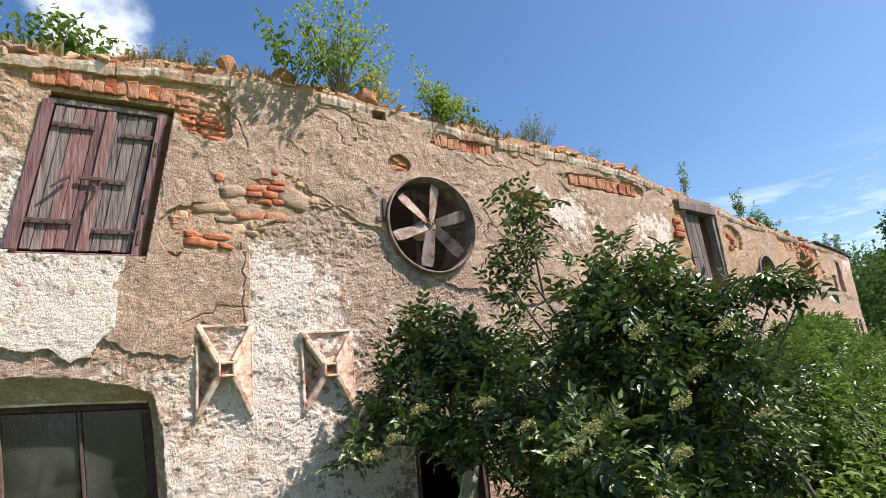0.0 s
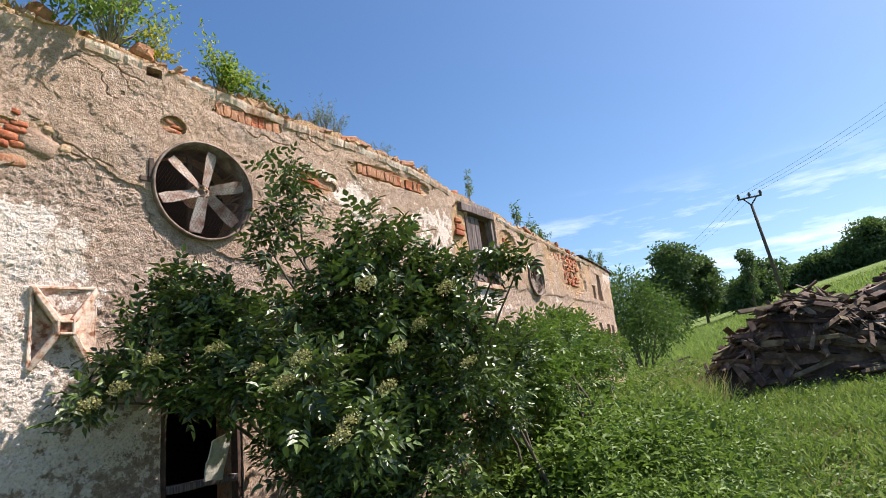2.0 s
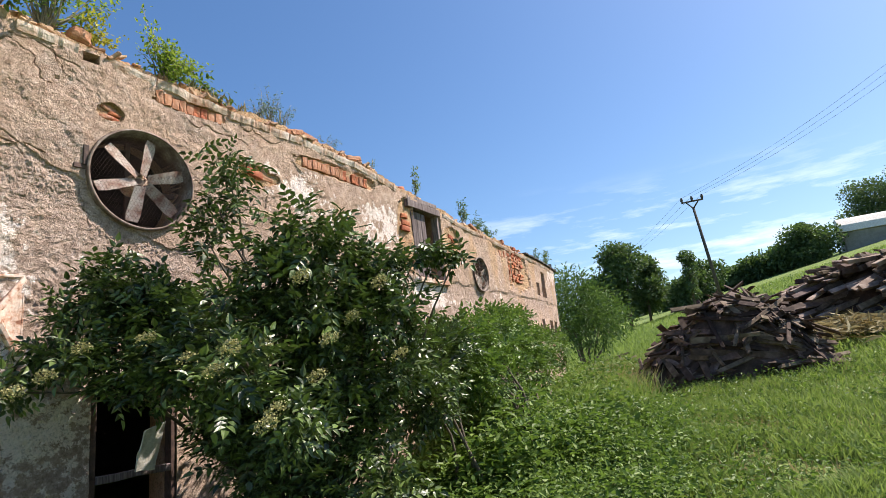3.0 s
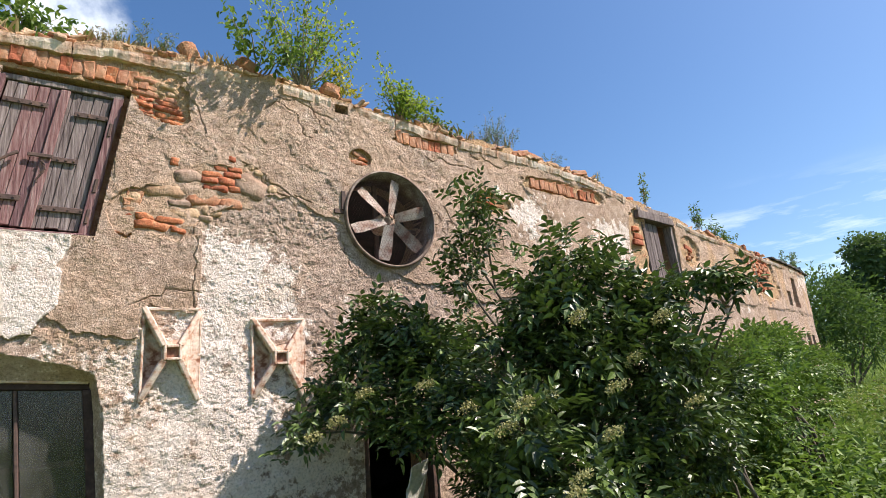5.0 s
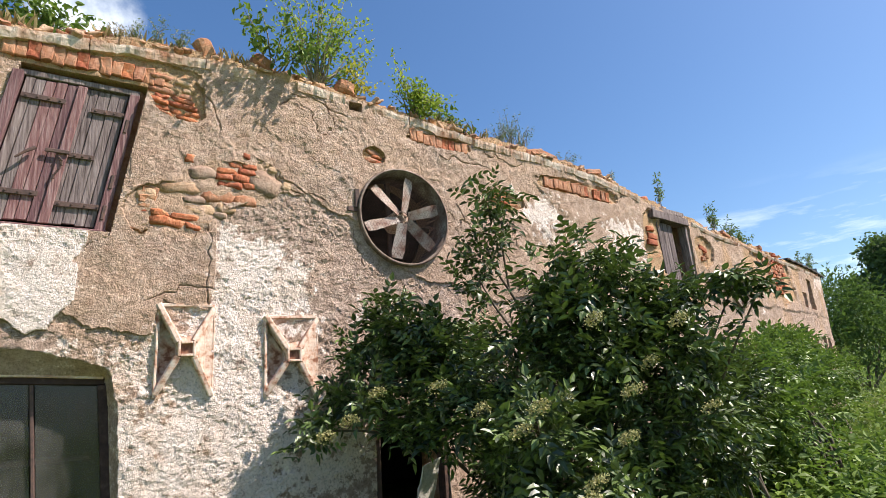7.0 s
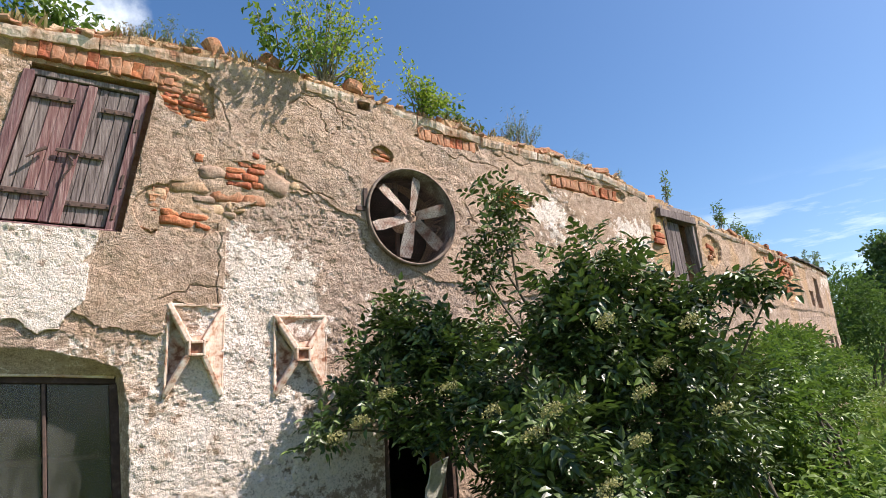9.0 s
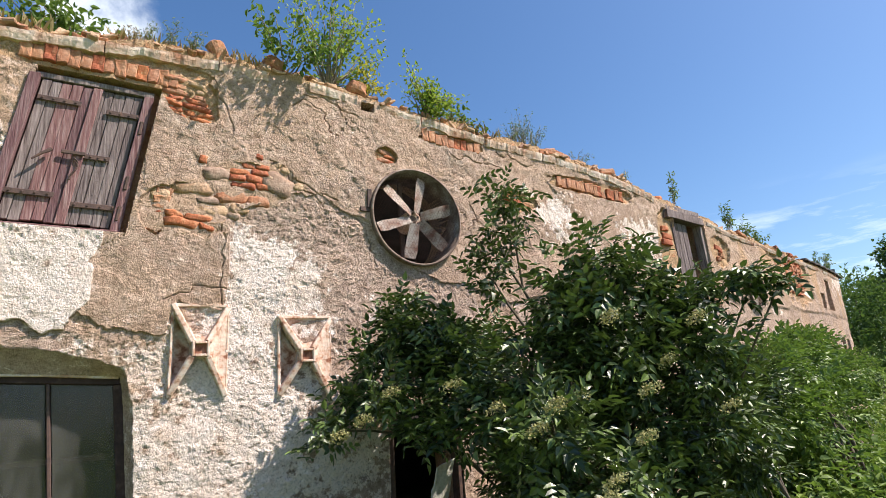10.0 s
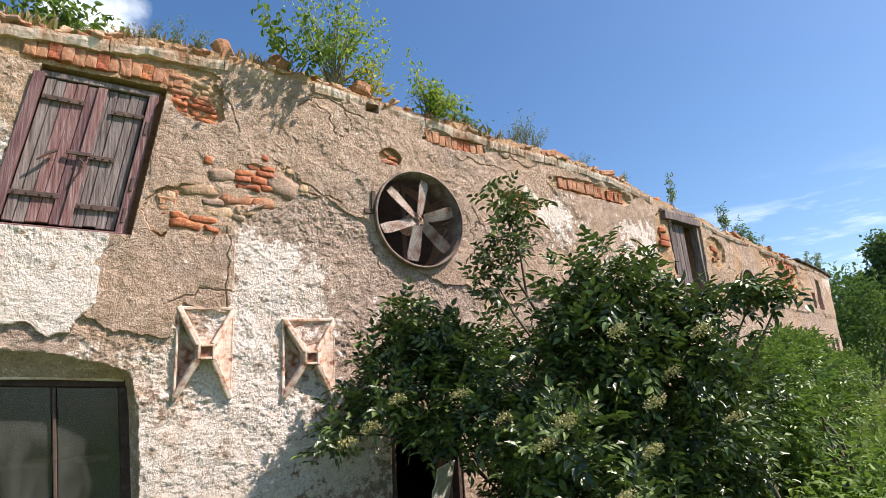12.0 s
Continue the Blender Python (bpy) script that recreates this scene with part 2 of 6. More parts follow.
M_HEDGE = leaf_stuff("hedge_leaf", (0.045, 0.085, 0.028), (0.125, 0.195, 0.060), 0.55, 0.22)
M_YELLOW = leaf_stuff("yellowing_leaf", (0.20, 0.24, 0.03), (0.48, 0.42, 0.06), 0.5, 0.35, (0.6, 0.55, 0.08))
# distance haze is mixed into this lighter, bluer green
M_FAR = leaf_stuff("far_leaf", (0.046, 0.080, 0.044), (0.120, 0.170, 0.080), 0.6, 0.22)
M_DRYWEED = leaf_stuff("grey_weed", (0.12, 0.17, 0.09), (0.25, 0.29, 0.16), 0.6, 0.25)
M_GRASS = leaf_stuff("grass_blade", (0.11, 0.175, 0.038), (0.31, 0.365, 0.12), 0.5, 0.35, (0.35, 0.5, 0.08))
M_STRAW = leaf_stuff("straw_blade", (0.28, 0.22, 0.10), (0.46, 0.38, 0.20), 0.6, 0.25, (0.5, 0.42, 0.2))
M_BLOSSOM = leaf_stuff("elder_umbel", (0.26, 0.26, 0.10), (0.46, 0.42, 0.22), 0.7, 0.2, (0.5, 0.45, 0.2))


def ground_stuff():
    m, n, l, b = material("meadow", 0.95, 0, 0.15)
    big, mid, small = noise_node(n, l, 0.25, 5), noise_node(n, l, 2.3, 7, 0.7), noise_node(n, l, 28, 5, 0.7)
    c = ramp(n, l, mid, ((0.3, (0.085, 0.14, 0.025)), (0.5, (0.16, 0.23, 0.05)), (0.68, (0.27, 0.29, 0.10))))
    c = mixed(n, l, ranged(n, l, big, 0.45, 0.7), c, (0.20, 0.25, 0.08))
    c = mixed(n, l, 0.6, c, ramp(n, l, small, ((0.3, (0.4, 0.4, 0.4)), (0.7, (1.3, 1.3, 1.3)))), "MULTIPLY")
    l.new(c, b.inputs["Base Color"])
    bump(n, l, b, small, 0.8, 0.04)
    return m


def glass_stuff():
    m, n, l, b = material("dusty_glass", 0.12, 0, 0.5)
    dirt = noise_node(n, l, 3.5, 6, 0.65, (1, 1, 0.5))
    b.inputs["Base Color"].default_value = (0.42, 0.43, 0.43, 1)
    b.inputs["Transmission Weight"].default_value = 1.0
    b.inputs["IOR"].default_value = 1.45
    film = n.new("ShaderNodeBsdfDiffuse")
    film.inputs["Color"].default_value = (0.17, 0.17, 0.168, 1)
    x = n.new("ShaderNodeMixShader")
    l.new(ranged(n, l, dirt, 0.38, 0.68, 0.04, 0.42), x.inputs["Fac"])
    l.new(b.outputs["BSDF"], x.inputs[1])
    l.new(film.outputs["BSDF"], x.inputs[2])
    l.new(x.outputs["Shader"], n["Material Output"].inputs["Surface"])
    return m


M_GROUND, M_GLASS = ground_stuff(), glass_stuff()


# ---- mesh helpers ----
def np_mesh(name, V, F, mats, smooth=False):
    """A mesh out of arrays: V (n, 3), F (m, 3 or 4)."""
    V, F = np.asarray(V, np.float32), np.asarray(F, np.int32)
    me = bpy.data.meshes.new(name)
    k = F.shape[1]
    me.vertices.add(len(V))
    me.vertices.foreach_set("co", V.ravel())
    me.loops.add(F.size)
    me.loops.foreach_set("vertex_index", F.ravel())
    me.polygons.add(len(F))
    me.polygons.foreach_set("loop_start", np.arange(0, F.size, k, dtype=np.int32))
    me.polygons.foreach_set("loop_total", np.full(len(F), k, np.int32))
    me.polygons.foreach_set("use_smooth", np.full(len(F), smooth))
    me.update(calc_edges=True)
    for m in mats if isinstance(mats, (list, tuple)) else [mats]:
        me.materials.append(m)
    return me


def bm_mesh(name, bm, mat, smooth=False):
    me = bpy.data.meshes.new(name)
    bmesh.ops.recalc_face_normals(bm, faces=bm.faces)
    for f in bm.faces:
        f.smooth = smooth
    bm.to_mesh(me)
    bm.free()
    me.materials.append(mat)
    return me


def part(name, bm, mat, parent=None, label="", smooth=False):
    me = bm if isinstance(bm, bpy.types.Mesh) else bm_mesh(name, bm, mat, smooth)
    ob = new(name, me)
    ob.parent = parent
    if label:
        tagged(ob, label)
    return ob


def thing(name, label, category, place=(0, 0, 0), group="", kind=""):
    e = new(name)
    e.empty_display_size = 0.1
    e.location = place
    return tagged(e, label, category, group, kind)


def add_box(bm, x0, x1, y0, y1, z0, z1, bevel=0.004, warp=None, wear=0.0, rng=None, cuts=0):
    """A bevelled box between two corners; warp moves each vertex, wear makes its edges uneven."""
    b = bmesh.new()
    bmesh.ops.create_cube(b, size=1.0)
    if cuts:
        bmesh.ops.subdivide_edges(b, edges=b.edges[:], cuts=cuts, use_grid_fill=True)
    bmesh.ops.scale(b, vec=(x1 - x0, y1 - y0, z1 - z0), verts=b.verts)
    bmesh.ops.translate(b, vec=((x0 + x1) / 2, (y0 + y1) / 2, (z0 + z1) / 2), verts=b.verts)
    if bevel:
        sharp = [e for e in b.edges if len(e.link_faces) == 2 and e.calc_face_angle(0) > 0.5]
        bmesh.ops.bevel(b, geom=sharp, offset=bevel, segments=1, affect="EDGES")
    for v in b.verts:
        if wear:
            v.co += noise.noise_vector(v.co * 9 + Vector((x0 * 31, 0, z0 * 17))) * wear
        if warp:
            v.co = warp(v.co)
    me = bpy.data.meshes.new("t")
    b.to_mesh(me)
    b.free()
    bm.from_mesh(me)
    bpy.data.meshes.remove(me)
    return bm


def box(*a, **k):
    return add_box(bmesh.new(), *a, **k)


def tube(points, radii, sides=6, cap=True):
    """A tapered tube along points."""
    bm = bmesh.new()
    rings = []
    pts = [Vector(p) for p in points]
    for i, p in enumerate(pts):
        d = (pts[min(i + 1, len(pts) - 1)] - pts[max(i - 1, 0)]).normalized()
        a = d.orthogonal().normalized()
        c = d.cross(a)
        rings.append([bm.verts.new(p + radii[i] * (a * math.cos(2 * math.pi * k / sides) + c * math.sin(2 * math.pi * k / sides))) for k in range(sides)])
    for r, s in zip(rings, rings[1:]):
        for k in range(sides):
            bm.faces.new((r[k], r[(k + 1) % sides], s[(k + 1) % sides], s[k]))
    if cap:
        bm.faces.new(rings[0][::-1])
        bm.faces.new(rings[-1])
    return bm


def merge(bms):
    out = bmesh.new()
    for b in bms:
        me = bpy.data.meshes.new("t")
        b.to_mesh(me)
        b.free()
        out.from_mesh(me)
        bpy.data.meshes.remove(me)
    return out


# ---- plan: the barn's front runs along x and bends gently away ----
BEND, LONG = 0.0129, 13.3


def front(s):
    s = np.asarray(s, float)
    return BEND * np.maximum(0, s - 1.5) ** 2


def slope(s):
    """How fast the front draws back at s."""
    s = np.asarray(s, float)
    return 2 * BEND * np.maximum(0, s - 1.5)


def on_wall(s, z, d=0.0):
    """The place at s metres along the front, z up, d proud of it."""
    f = float(slope(s))
    k = math.hypot(1, f)
    return Vector((s + d * f / k, float(front(s)) - d / k, z))


EAVE_S = [-3.0, -0.65, -0.29, 0.27, 0.76, 1.32, 1.79, 2.37, 3.0, 3.9, 4.84, 5.9, 7.5, 9.8, 14.0, 16.0]
EAVE_Z = [3.9, 4.016, 4.055, 4.11, 4.134, 4.132, 4.096, 4.046, 3.995, 3.975, 3.93, 3.76, 3.60, 3.53, 3.58, 3.62]


def eave(s):
    return np.interp(s, EAVE_S, EAVE_Z)


P_DIR, Q_DIR = (0.985, 0.174), (0.174, -0.985)


def ground_z(x, y):
    x, y = np.asarray(x, float), np.asarray(y, float)
    p = P_DIR[0] * x + P_DIR[1] * (y + 4.2)
    q = Q_DIR[0] * x + Q_DIR[1] * (y + 4.2)
    rise = 0.1 * np.log1p(np.exp(np.clip((p - 3.5) * 1.2, -40, 40))) / 1.2
    rise = np.where(p > 30, 0.1 * (p - 3.5), rise)
    k = np.clip((p - 5) / 15, 0, 1)
    k = k * k * (3 - 2 * k)
    far = np.clip((p - 110) / 120, 0, 1)
    return (rise + 0.2 * k * np.clip(q, -60, 60)) * (1 - far * 0.75) + 0.03 * np.sin(x * 1.7) * np.cos(y * 1.3)


def rnd_field(x, z, scale, seed):
    """Smooth lattice noise of two coordinates, about -1 to 1, for whole arrays."""
    r = np.random.RandomState(seed)
    g = r.rand(64, 64) * 2 - 1
    u, v = np.asarray(x) * scale + 100, np.asarray(z) * scale + 100
    i, j = np.floor(u).astype(int), np.floor(v).astype(int)
    a, b = u - i, v - j
    a, b = a * a * (3 - 2 * a), b * b * (3 - 2 * b)
    at = lambda p, q: g[p % 64, q % 64]
    return (at(i, j) * (1 - a) + at(i + 1, j) * a) * (1 - b) + (at(i, j + 1) * (1 - a) + at(i + 1, j + 1) * a) * b


def fractal(x, z, scale, seed, octaves=4, keep=0.55):
    out, amp = 0, 1.0
    for o in range(octaves):
        c, s = math.cos(0.7 + o * 1.9), math.sin(0.7 + o * 1.9)
        out = out + amp * rnd_field(x * c - z * s, x * s + z * c, scale * 2 ** o, seed + o)
        amp *= keep
    return out


# ---- the barn's front wall ----
def inside_openings(x, z):
    u = x - 0.143 * (z - 2.8)
    hatch = (u > -0.578) & (u < 0.125) & (z > 2.775) & (z < 3.83)
    window = (x > -1.35) & (x < 0.158 - 0.10 * (z - 1.88)) & (z < 1.912 - 0.055 * (x - 0.13)) & (z > 0.64)
    fan = (x - 2.2) ** 2 + (z - 3.11) ** 2 < 0.405 ** 2
    vents = np.zeros_like(x, bool)
    for cx, cz, hw, hh in ((0.576, 2.05, 0.166, 0.288), (1.257, 2.0, 0.182, 0.275)):
        vents |= (x > cx - hw + 0.018) & (x < cx - 0.048) & (np.abs(z - cz) < hh * (cx - x) / hw - 0.040)
    door = (x > 1.88) & (x < 2.5) & (z < 1.575) & (z > 0.0)
    hole = (x > 1.735) & (x < 1.852) & (z > 3.985) & (z < 4.062)
    hatch2 = (x > 5.92) & (x < 6.66) & (z > 2.64) & (z < 3.68)
    fan2 = ((x - 7.86) / 0.9) ** 2 + (z - 2.87) ** 2 < 0.29 ** 2
    slit = (x > 11.65) & (x < 12.05) & (z > 2.80) & (z < 3.38)
    slit2 = (x > 11.12) & (x < 11.36) & (z > 2.80) & (z < 3.08)
    low = ((np.abs(x - 12.75) < 0.17) | (np.abs(x - 12.15) < 0.15) | (np.abs(x - 11.4) < 0.13)) & (z > 1.55) & (z < 2.3)
    return vents | hatch | window | fan | door | hole | hatch2 | fan2 | slit | slit2 | low


def cracks(x, z):
    """Thin wandering cracks: each starts at a place and wanders on with a heading."""
    out = np.zeros_like(x)
    rng = np.random.RandomState(17)
    for s0, z0, head, steps in ((0.60, 3.98, -68, 8), (0.72, 2.94, -88, 12), (1.0, 3.42, -30, 10), (1.22, 3.28, -20, 6), (2.6, 3.75, -12, 12),
                                (3.1, 3.9, -14, 12), (3.4, 3.3, -75, 7), (0.35, 2.36, 5, 8), (1.75, 2.95, -60, 6), (2.75, 3.3, -50, 8), (1.25, 4.02, -8, 9)):
        a = radians(head)
        p = np.array([s0, z0])
        for _ in range(steps):
            a2 = a + rng.normal(0, 0.42)
            q = p + 0.055 * np.array([math.cos(a2), math.sin(a2)])
            near = (np.abs(x - p[0]) < 0.12) & (np.abs(z - p[1]) < 0.12)
            if near.any():
                X, Z = x[near] - p[0], z[near] - p[1]
                dx, dz = q - p
                t = np.clip((X * dx + Z * dz) / (dx * dx + dz * dz), 0, 1)
                dist = np.hypot(X - t * dx, Z - t * dz)
                w = 0.0028 + 0.0022 * rng.rand()
                out[near] = np.maximum(out[near], 0.016 * np.exp(-(dist / w) ** 2) - 0.003 * np.exp(-((dist - 0.012) / 0.010) ** 2))
            p = q
    return out


def coats(x, z):
    """Depth of the front at each place, and its coats: lime white, tan, bare masonry."""
    jag = 0.030 * fractal(x, z, 6, 11, 4) + 0.006 * fractal(x, z, 31, 19, 2)
    zb = np.interp(x, [-0.1, 0.06, 0.37, 0.44, 0.70, 0.735, 0.742, 0.94, 1.15, 1.36, 1.59, 1.78, 1.92, 2.18, 2.6, 3.2, 4.0, 16],
                   [2.30, 2.19, 2.17, 2.36, 2.29, 2.45, 2.93, 3.05, 3.165, 3.185, 3.09, 3.02, 2.85, 2.66, 2.55, 2.45, 2.6, 2.75])
    xl = np.interp(z, [2.1, 2.2, 2.34, 2.57, 2.78, 2.9], [-0.12, -0.13, -0.045, -0.08, 0.0, 0.03])
    tan = (z > zb + jag) & (x > xl + jag * 0.6)
    left = (x < xl + 0.05) & (z > 2.80)
    tan = tan & ~left
    zw = np.interp(x, [-2, -0.6, -0.47, -0.37, -0.25, -0.13, -0.05, 0.02], [2.28, 2.26, 2.225, 2.21, 2.145, 2.20, 2.33, 2.40])
    white = (x < xl + jag) & (z < 2.80 + jag * 0.3) & (z > zw + jag * 0.7)
    # bare masonry: beside the hatch, the patch of bricks and stones, strips under the eave
    e1 = ((x - 0.45 - 0.25 * (3.78 - z)) / 0.17) ** 2 + ((z - 3.79) / 0.17) ** 4
    e1b = ((x - 0.28) / 0.08) ** 2 + ((z - 2.95) / 0.16) ** 2
    e2 = ((x - 0.50) / 0.33) ** 2 + ((z - 2.98) / 0.17) ** 2
    e3 = ((x - 0.86) / 0.38) ** 2 + ((z - 3.21 - 0.12 * (x - 0.86)) / 0.17) ** 2
    e4 = ((x - 2.64) / 0.36) ** 2 + ((z - 3.885) / 0.062) ** 4
    e5 = ((x - 4.45) / 0.65) ** 2 + ((z - 3.73) / 0.085) ** 4
    e6 = ((x - 1.95) / 0.10) ** 2 + ((z - 3.62) / 0.07) ** 2
    e7 = ((x - 9.7 - 0.5 * (3.2 - z)) / 0.75) ** 2 + ((z - 3.22) / 0.40) ** 2 + 0.8 * fractal(x * 2, z * 0.6, 2.2, 131, 3)
    e8 = ((x - 3.35) / 0.25) ** 2 + ((z - 3.42) / 0.09) ** 2
    e9 = ((x + 0.06) / 0.62) ** 2 + ((z - 3.93) / 0.115) ** 6
    e10 = ((x - 5.75) / 0.2) ** 2 + ((z - 3.2) / 0.5) ** 2
    e11 = ((x - 7.0) / 0.28) ** 2 + ((z - 3.3) / 0.22) ** 2
    mortared = np.minimum(e2, e3) + 12 * jag
    bare_at = np.min([e1, e1b, e2 + 5 * jag, e3 + 5 * jag, e4 + 6 * jag, e5 + 6 * jag, e6 + 4 * jag, e7, e8 + 14 * jag, e9, e10, e11], axis=0) + 7 * jag
    bare = bare_at < 1
    # lime wash left on the lower coat
    lw = 0.45 * fractal(x, z, 1.6, 31, 4) + 0.25 * fractal(x, z, 9, 37, 3)
    zone = np.exp(-((x - 0.75) / 0.75) ** 2 - ((z - 1.6) / 0.75) ** 2) * 1.2 + np.exp(-((x - 1.05) / 0.35) ** 2 - ((z - 2.62) / 0.30) ** 2) * 0.75
    zone = zone + np.exp(-((x - 5.1) / 0.75) ** 2 - ((z - 3.22) / 0.28) ** 4) * 0.5 + np.exp(-((x - 6.3) / 0.55) ** 2 - ((z - 2.45) / 0.22) ** 4) * 1.1
    zone = zone + np.exp(-((x - 13.0) / 0.6) ** 2 - ((z - 3.5) / 0.3) ** 2) * 0.8 + np.exp(-((x - 3.7) / 0.35) ** 2 - ((z - 3.35) / 0.2) ** 2) * 0.9 + np.exp(-((x - 8.6) / 0.3) ** 2 - ((z - 2.9) / 0.25) ** 2) * 0.5
    zone = zone + (x < 0.0) * np.exp(-((z - 2.0) / 0.25) ** 2) * 0.35 + left * 0.42
    far_tan = (x > 3.6) * np.clip((x - 3.6) / 1.5, 0, 1) * 0.35
    red = np.where(white, 1.0, np.clip(zone + lw * (zone > 0.05), 0, 1) * np.where(tan & (x < 3.4), 0.25, 1.0))
    red = np.where(bare, 0.0, red)
    green = np.where(tan, 1.0, 0.15 + far_tan)
    edge = np.clip((1.35 - bare_at) / 0.35, 0, 1)
    blue = np.maximum(np.where(bare, 1.0, 0.0), 0.35 * edge)
    blue = np.where(bare & (mortared < 1.3), 0.12 + 0.3 * np.clip(fractal(x, z, 5, 141, 3), 0, 1), blue)
    # dusty red runs under the eave
    blue = np.maximum(blue, np.clip(0.75 - (eave(x) - z) / 0.45, 0, 1) * np.clip(0.25 + 0.8 * fractal(x, z, 2.4, 77, 3), 0, 1) * 0.55)
    stain = np.clip(1.6 * fractal(x, z, 1.7, 101, 4) - 0.35, 0, 1)
    blue = np.maximum(blue, stain * np.where(tan, 0.15, 0.45) * (red < 0.99))
    blush = np.exp(-((x - 0.38) / 0.16) ** 2 - ((z - 1.45) / 0.35) ** 2) + 0.8 * np.exp(-((x - 0.75) / 0.12) ** 2 - ((z - 1.3) / 0.3) ** 2)
    blue = np.maximum(blue, 0.6 * blush * np.clip(0.45 + fractal(x, z, 4, 121, 4), 0, 1))
    red = red * (1 - 0.75 * np.clip(blush * (0.4 + fractal(x, z, 4, 121, 4)), 0, 1))
    streak = np.clip(1.4 * fractal(x * 2.2, z * 0.5, 1.5, 111, 3) - 0.1, 0, 1) * np.clip((x - 6.2) / 1.5, 0, 1) * np.clip((z - 2.5) / 0.5, 0, 1)
    blue = np.maximum(blue, 0.8 * streak)
    grain = 0.0032 * fractal(x, z, 22, 41, 4, 0.65) + 0.009 * fractal(x, z, 3, 47, 3)
    rough = (0.0030 * np.abs(fractal(x, z, 24, 53, 3, 0.85)) + 0.0030 * fractal(x, z, 64, 55, 2, 0.8)) * (0.8 + 0.5 * fractal(x, z, 2.3, 57, 2))
    ledge = 0.0018 * np.clip(5 * fractal(x * 0.7, z * 1.5, 8, 171, 3, 0.65), -1, 1)
    # thin flakes of the upper coat, each with its own level
    flake = 0.0032 * np.clip(16 * fractal(x, z, 2.1, 151, 5), -1, 1) + 0.0018 * np.clip(16 * fractal(x, z, 4.3, 161, 4), -1, 1)
    d = grain + np.where(tan, 0.016 + 0.45 * rough + flake * (x > 0.2) * (z > 2.9), 1.1 * rough + ledge)
    d = np.where(white, 0.020 + grain * 0.8 + rough * 0.8, d)
    d = np.where(bare, np.where(mortared < 1.3, 0.009, -0.011) + np.where(mortared < 1.3, 0.007, 0.011) * fractal(x, z, 12, 61, 3), d)
    # cracks, narrow and uneven
    c1 = np.abs(fractal(x, z * 1.3, 1.9, 71, 4))
    d = d - np.where((c1 < 0.012 + 0.012 * rnd_field(x, z, 14, 87)) & tan & (fractal(x, z, 1.4, 83, 2) > 0.12), 0.014, 0)
    d = d - cracks(x, z)
    # splayed reveal round the window
    arch = np.interp(x, [-1.5, -0.46, -0.2, 0.05, 0.15, 0.22, 0.27, 0.3], [2.07, 2.085, 2.055, 1.995, 1.95, 1.87, 1.7, 1.2]) + 0.25 * jag
    head, side = 1.885 - 0.055 * (x - 0.13), 0.158 - 0.10 * (z - 1.88)
    edge_x = np.interp(z, [0.6, 1.25, 1.74, 1.9, 2.0], [0.29, 0.262, 0.225, 0.19, 0.10]) + 0.25 * jag
    t = np.maximum((z - head) / np.maximum(arch - head, 0.02), (x - side) / np.maximum(edge_x - side, 0.02))
    splay = (x < 0.36) & (z < 2.2) & (t < 1)
    d = np.where(splay, d * 0.6 - 0.125 * np.clip(1 - t, 0, 1) ** 0.8, d)
    red = np.where(splay, red * 0.35, red)
    green = np.where(splay, 0.75, green)
    top = np.clip((z - eave(x) + 0.03) / 0.04, 0, 1)
    return d, red * (1 - top), green, np.maximum(blue, top)


def wall_grid(name, s, z, back_skin=True):
    S, Z = np.meshgrid(s, z, indexing="ij")
    d, r, g, b = coats(S, Z)
    f = slope(S)
    k = np.hypot(1, f)
    V = np.stack([S + d * f / k, front(S) - d / k, Z], -1)
    back = np.stack([S - 0.4 * f / k, front(S) + 0.4 / k, Z], -1)
    sc, zc = (S[:-1, :-1] + S[1:, 1:]) / 2, (Z[:-1, :-1] + Z[1:, 1:]) / 2
    keep = ~inside_openings(sc, zc) & (zc < eave(sc) + 0.045 + 0.028 * fractal(sc, zc * 0.2, 4, 91, 4))
    ids = np.arange(S.size).reshape(S.shape)
    quads = np.stack([ids[:-1, :-1], ids[1:, :-1], ids[1:, 1:], ids[:-1, 1:]], -1)
    F = [quads[keep]]
    pad = np.pad(keep, 1)
    n = S.size
    for di, dj, a, b_ in ((-1, 0, 3, 0), (1, 0, 1, 2), (0, -1, 0, 1), (0, 1, 2, 3)):
        rim = keep & ~pad[1 + di:pad.shape[0] - 1 + di, 1 + dj:pad.shape[1] - 1 + dj]
        q = quads[rim]
        F.append(np.stack([q[:, b_], q[:, a], q[:, a] + n, q[:, b_] + n], -1))
    if back_skin:
        F.append((quads[keep] + n)[:, ::-1])
    F = np.concatenate(F)
    VV = np.concatenate([V.reshape(-1, 3), back.reshape(-1, 3)])
    used = np.zeros(len(VV), bool)
    used[F.ravel()] = True
    remap = np.cumsum(used) - 1
    me = np_mesh(name, VV[used], remap[F], M_WALL, True)
    col = np.stack([r, g, b, np.ones_like(r)], -1).reshape(-1, 4)
    inner = np.tile(np.array([[0.0, 0.5, 0.9, 1.0]]), (n, 1))
    a = me.color_attributes.new("coat", "FLOAT_COLOR", "POINT")
    a.data.foreach_set("color", np.concatenate([col, inner])[used].astype(np.float32).ravel())
    me.set_sharp_from_angle(angle=radians(38))
    return me


def stepped(*stops):
    """Places from stop to stop, each stretch with its own step, the last stop included."""
    out = [np.linspace(a, b, int(round((b - a) / step)), endpoint=False) for (a, step), (b, _) in zip(stops, stops[1:])]
    return np.concatenate(out + [[stops[-1][0]]])


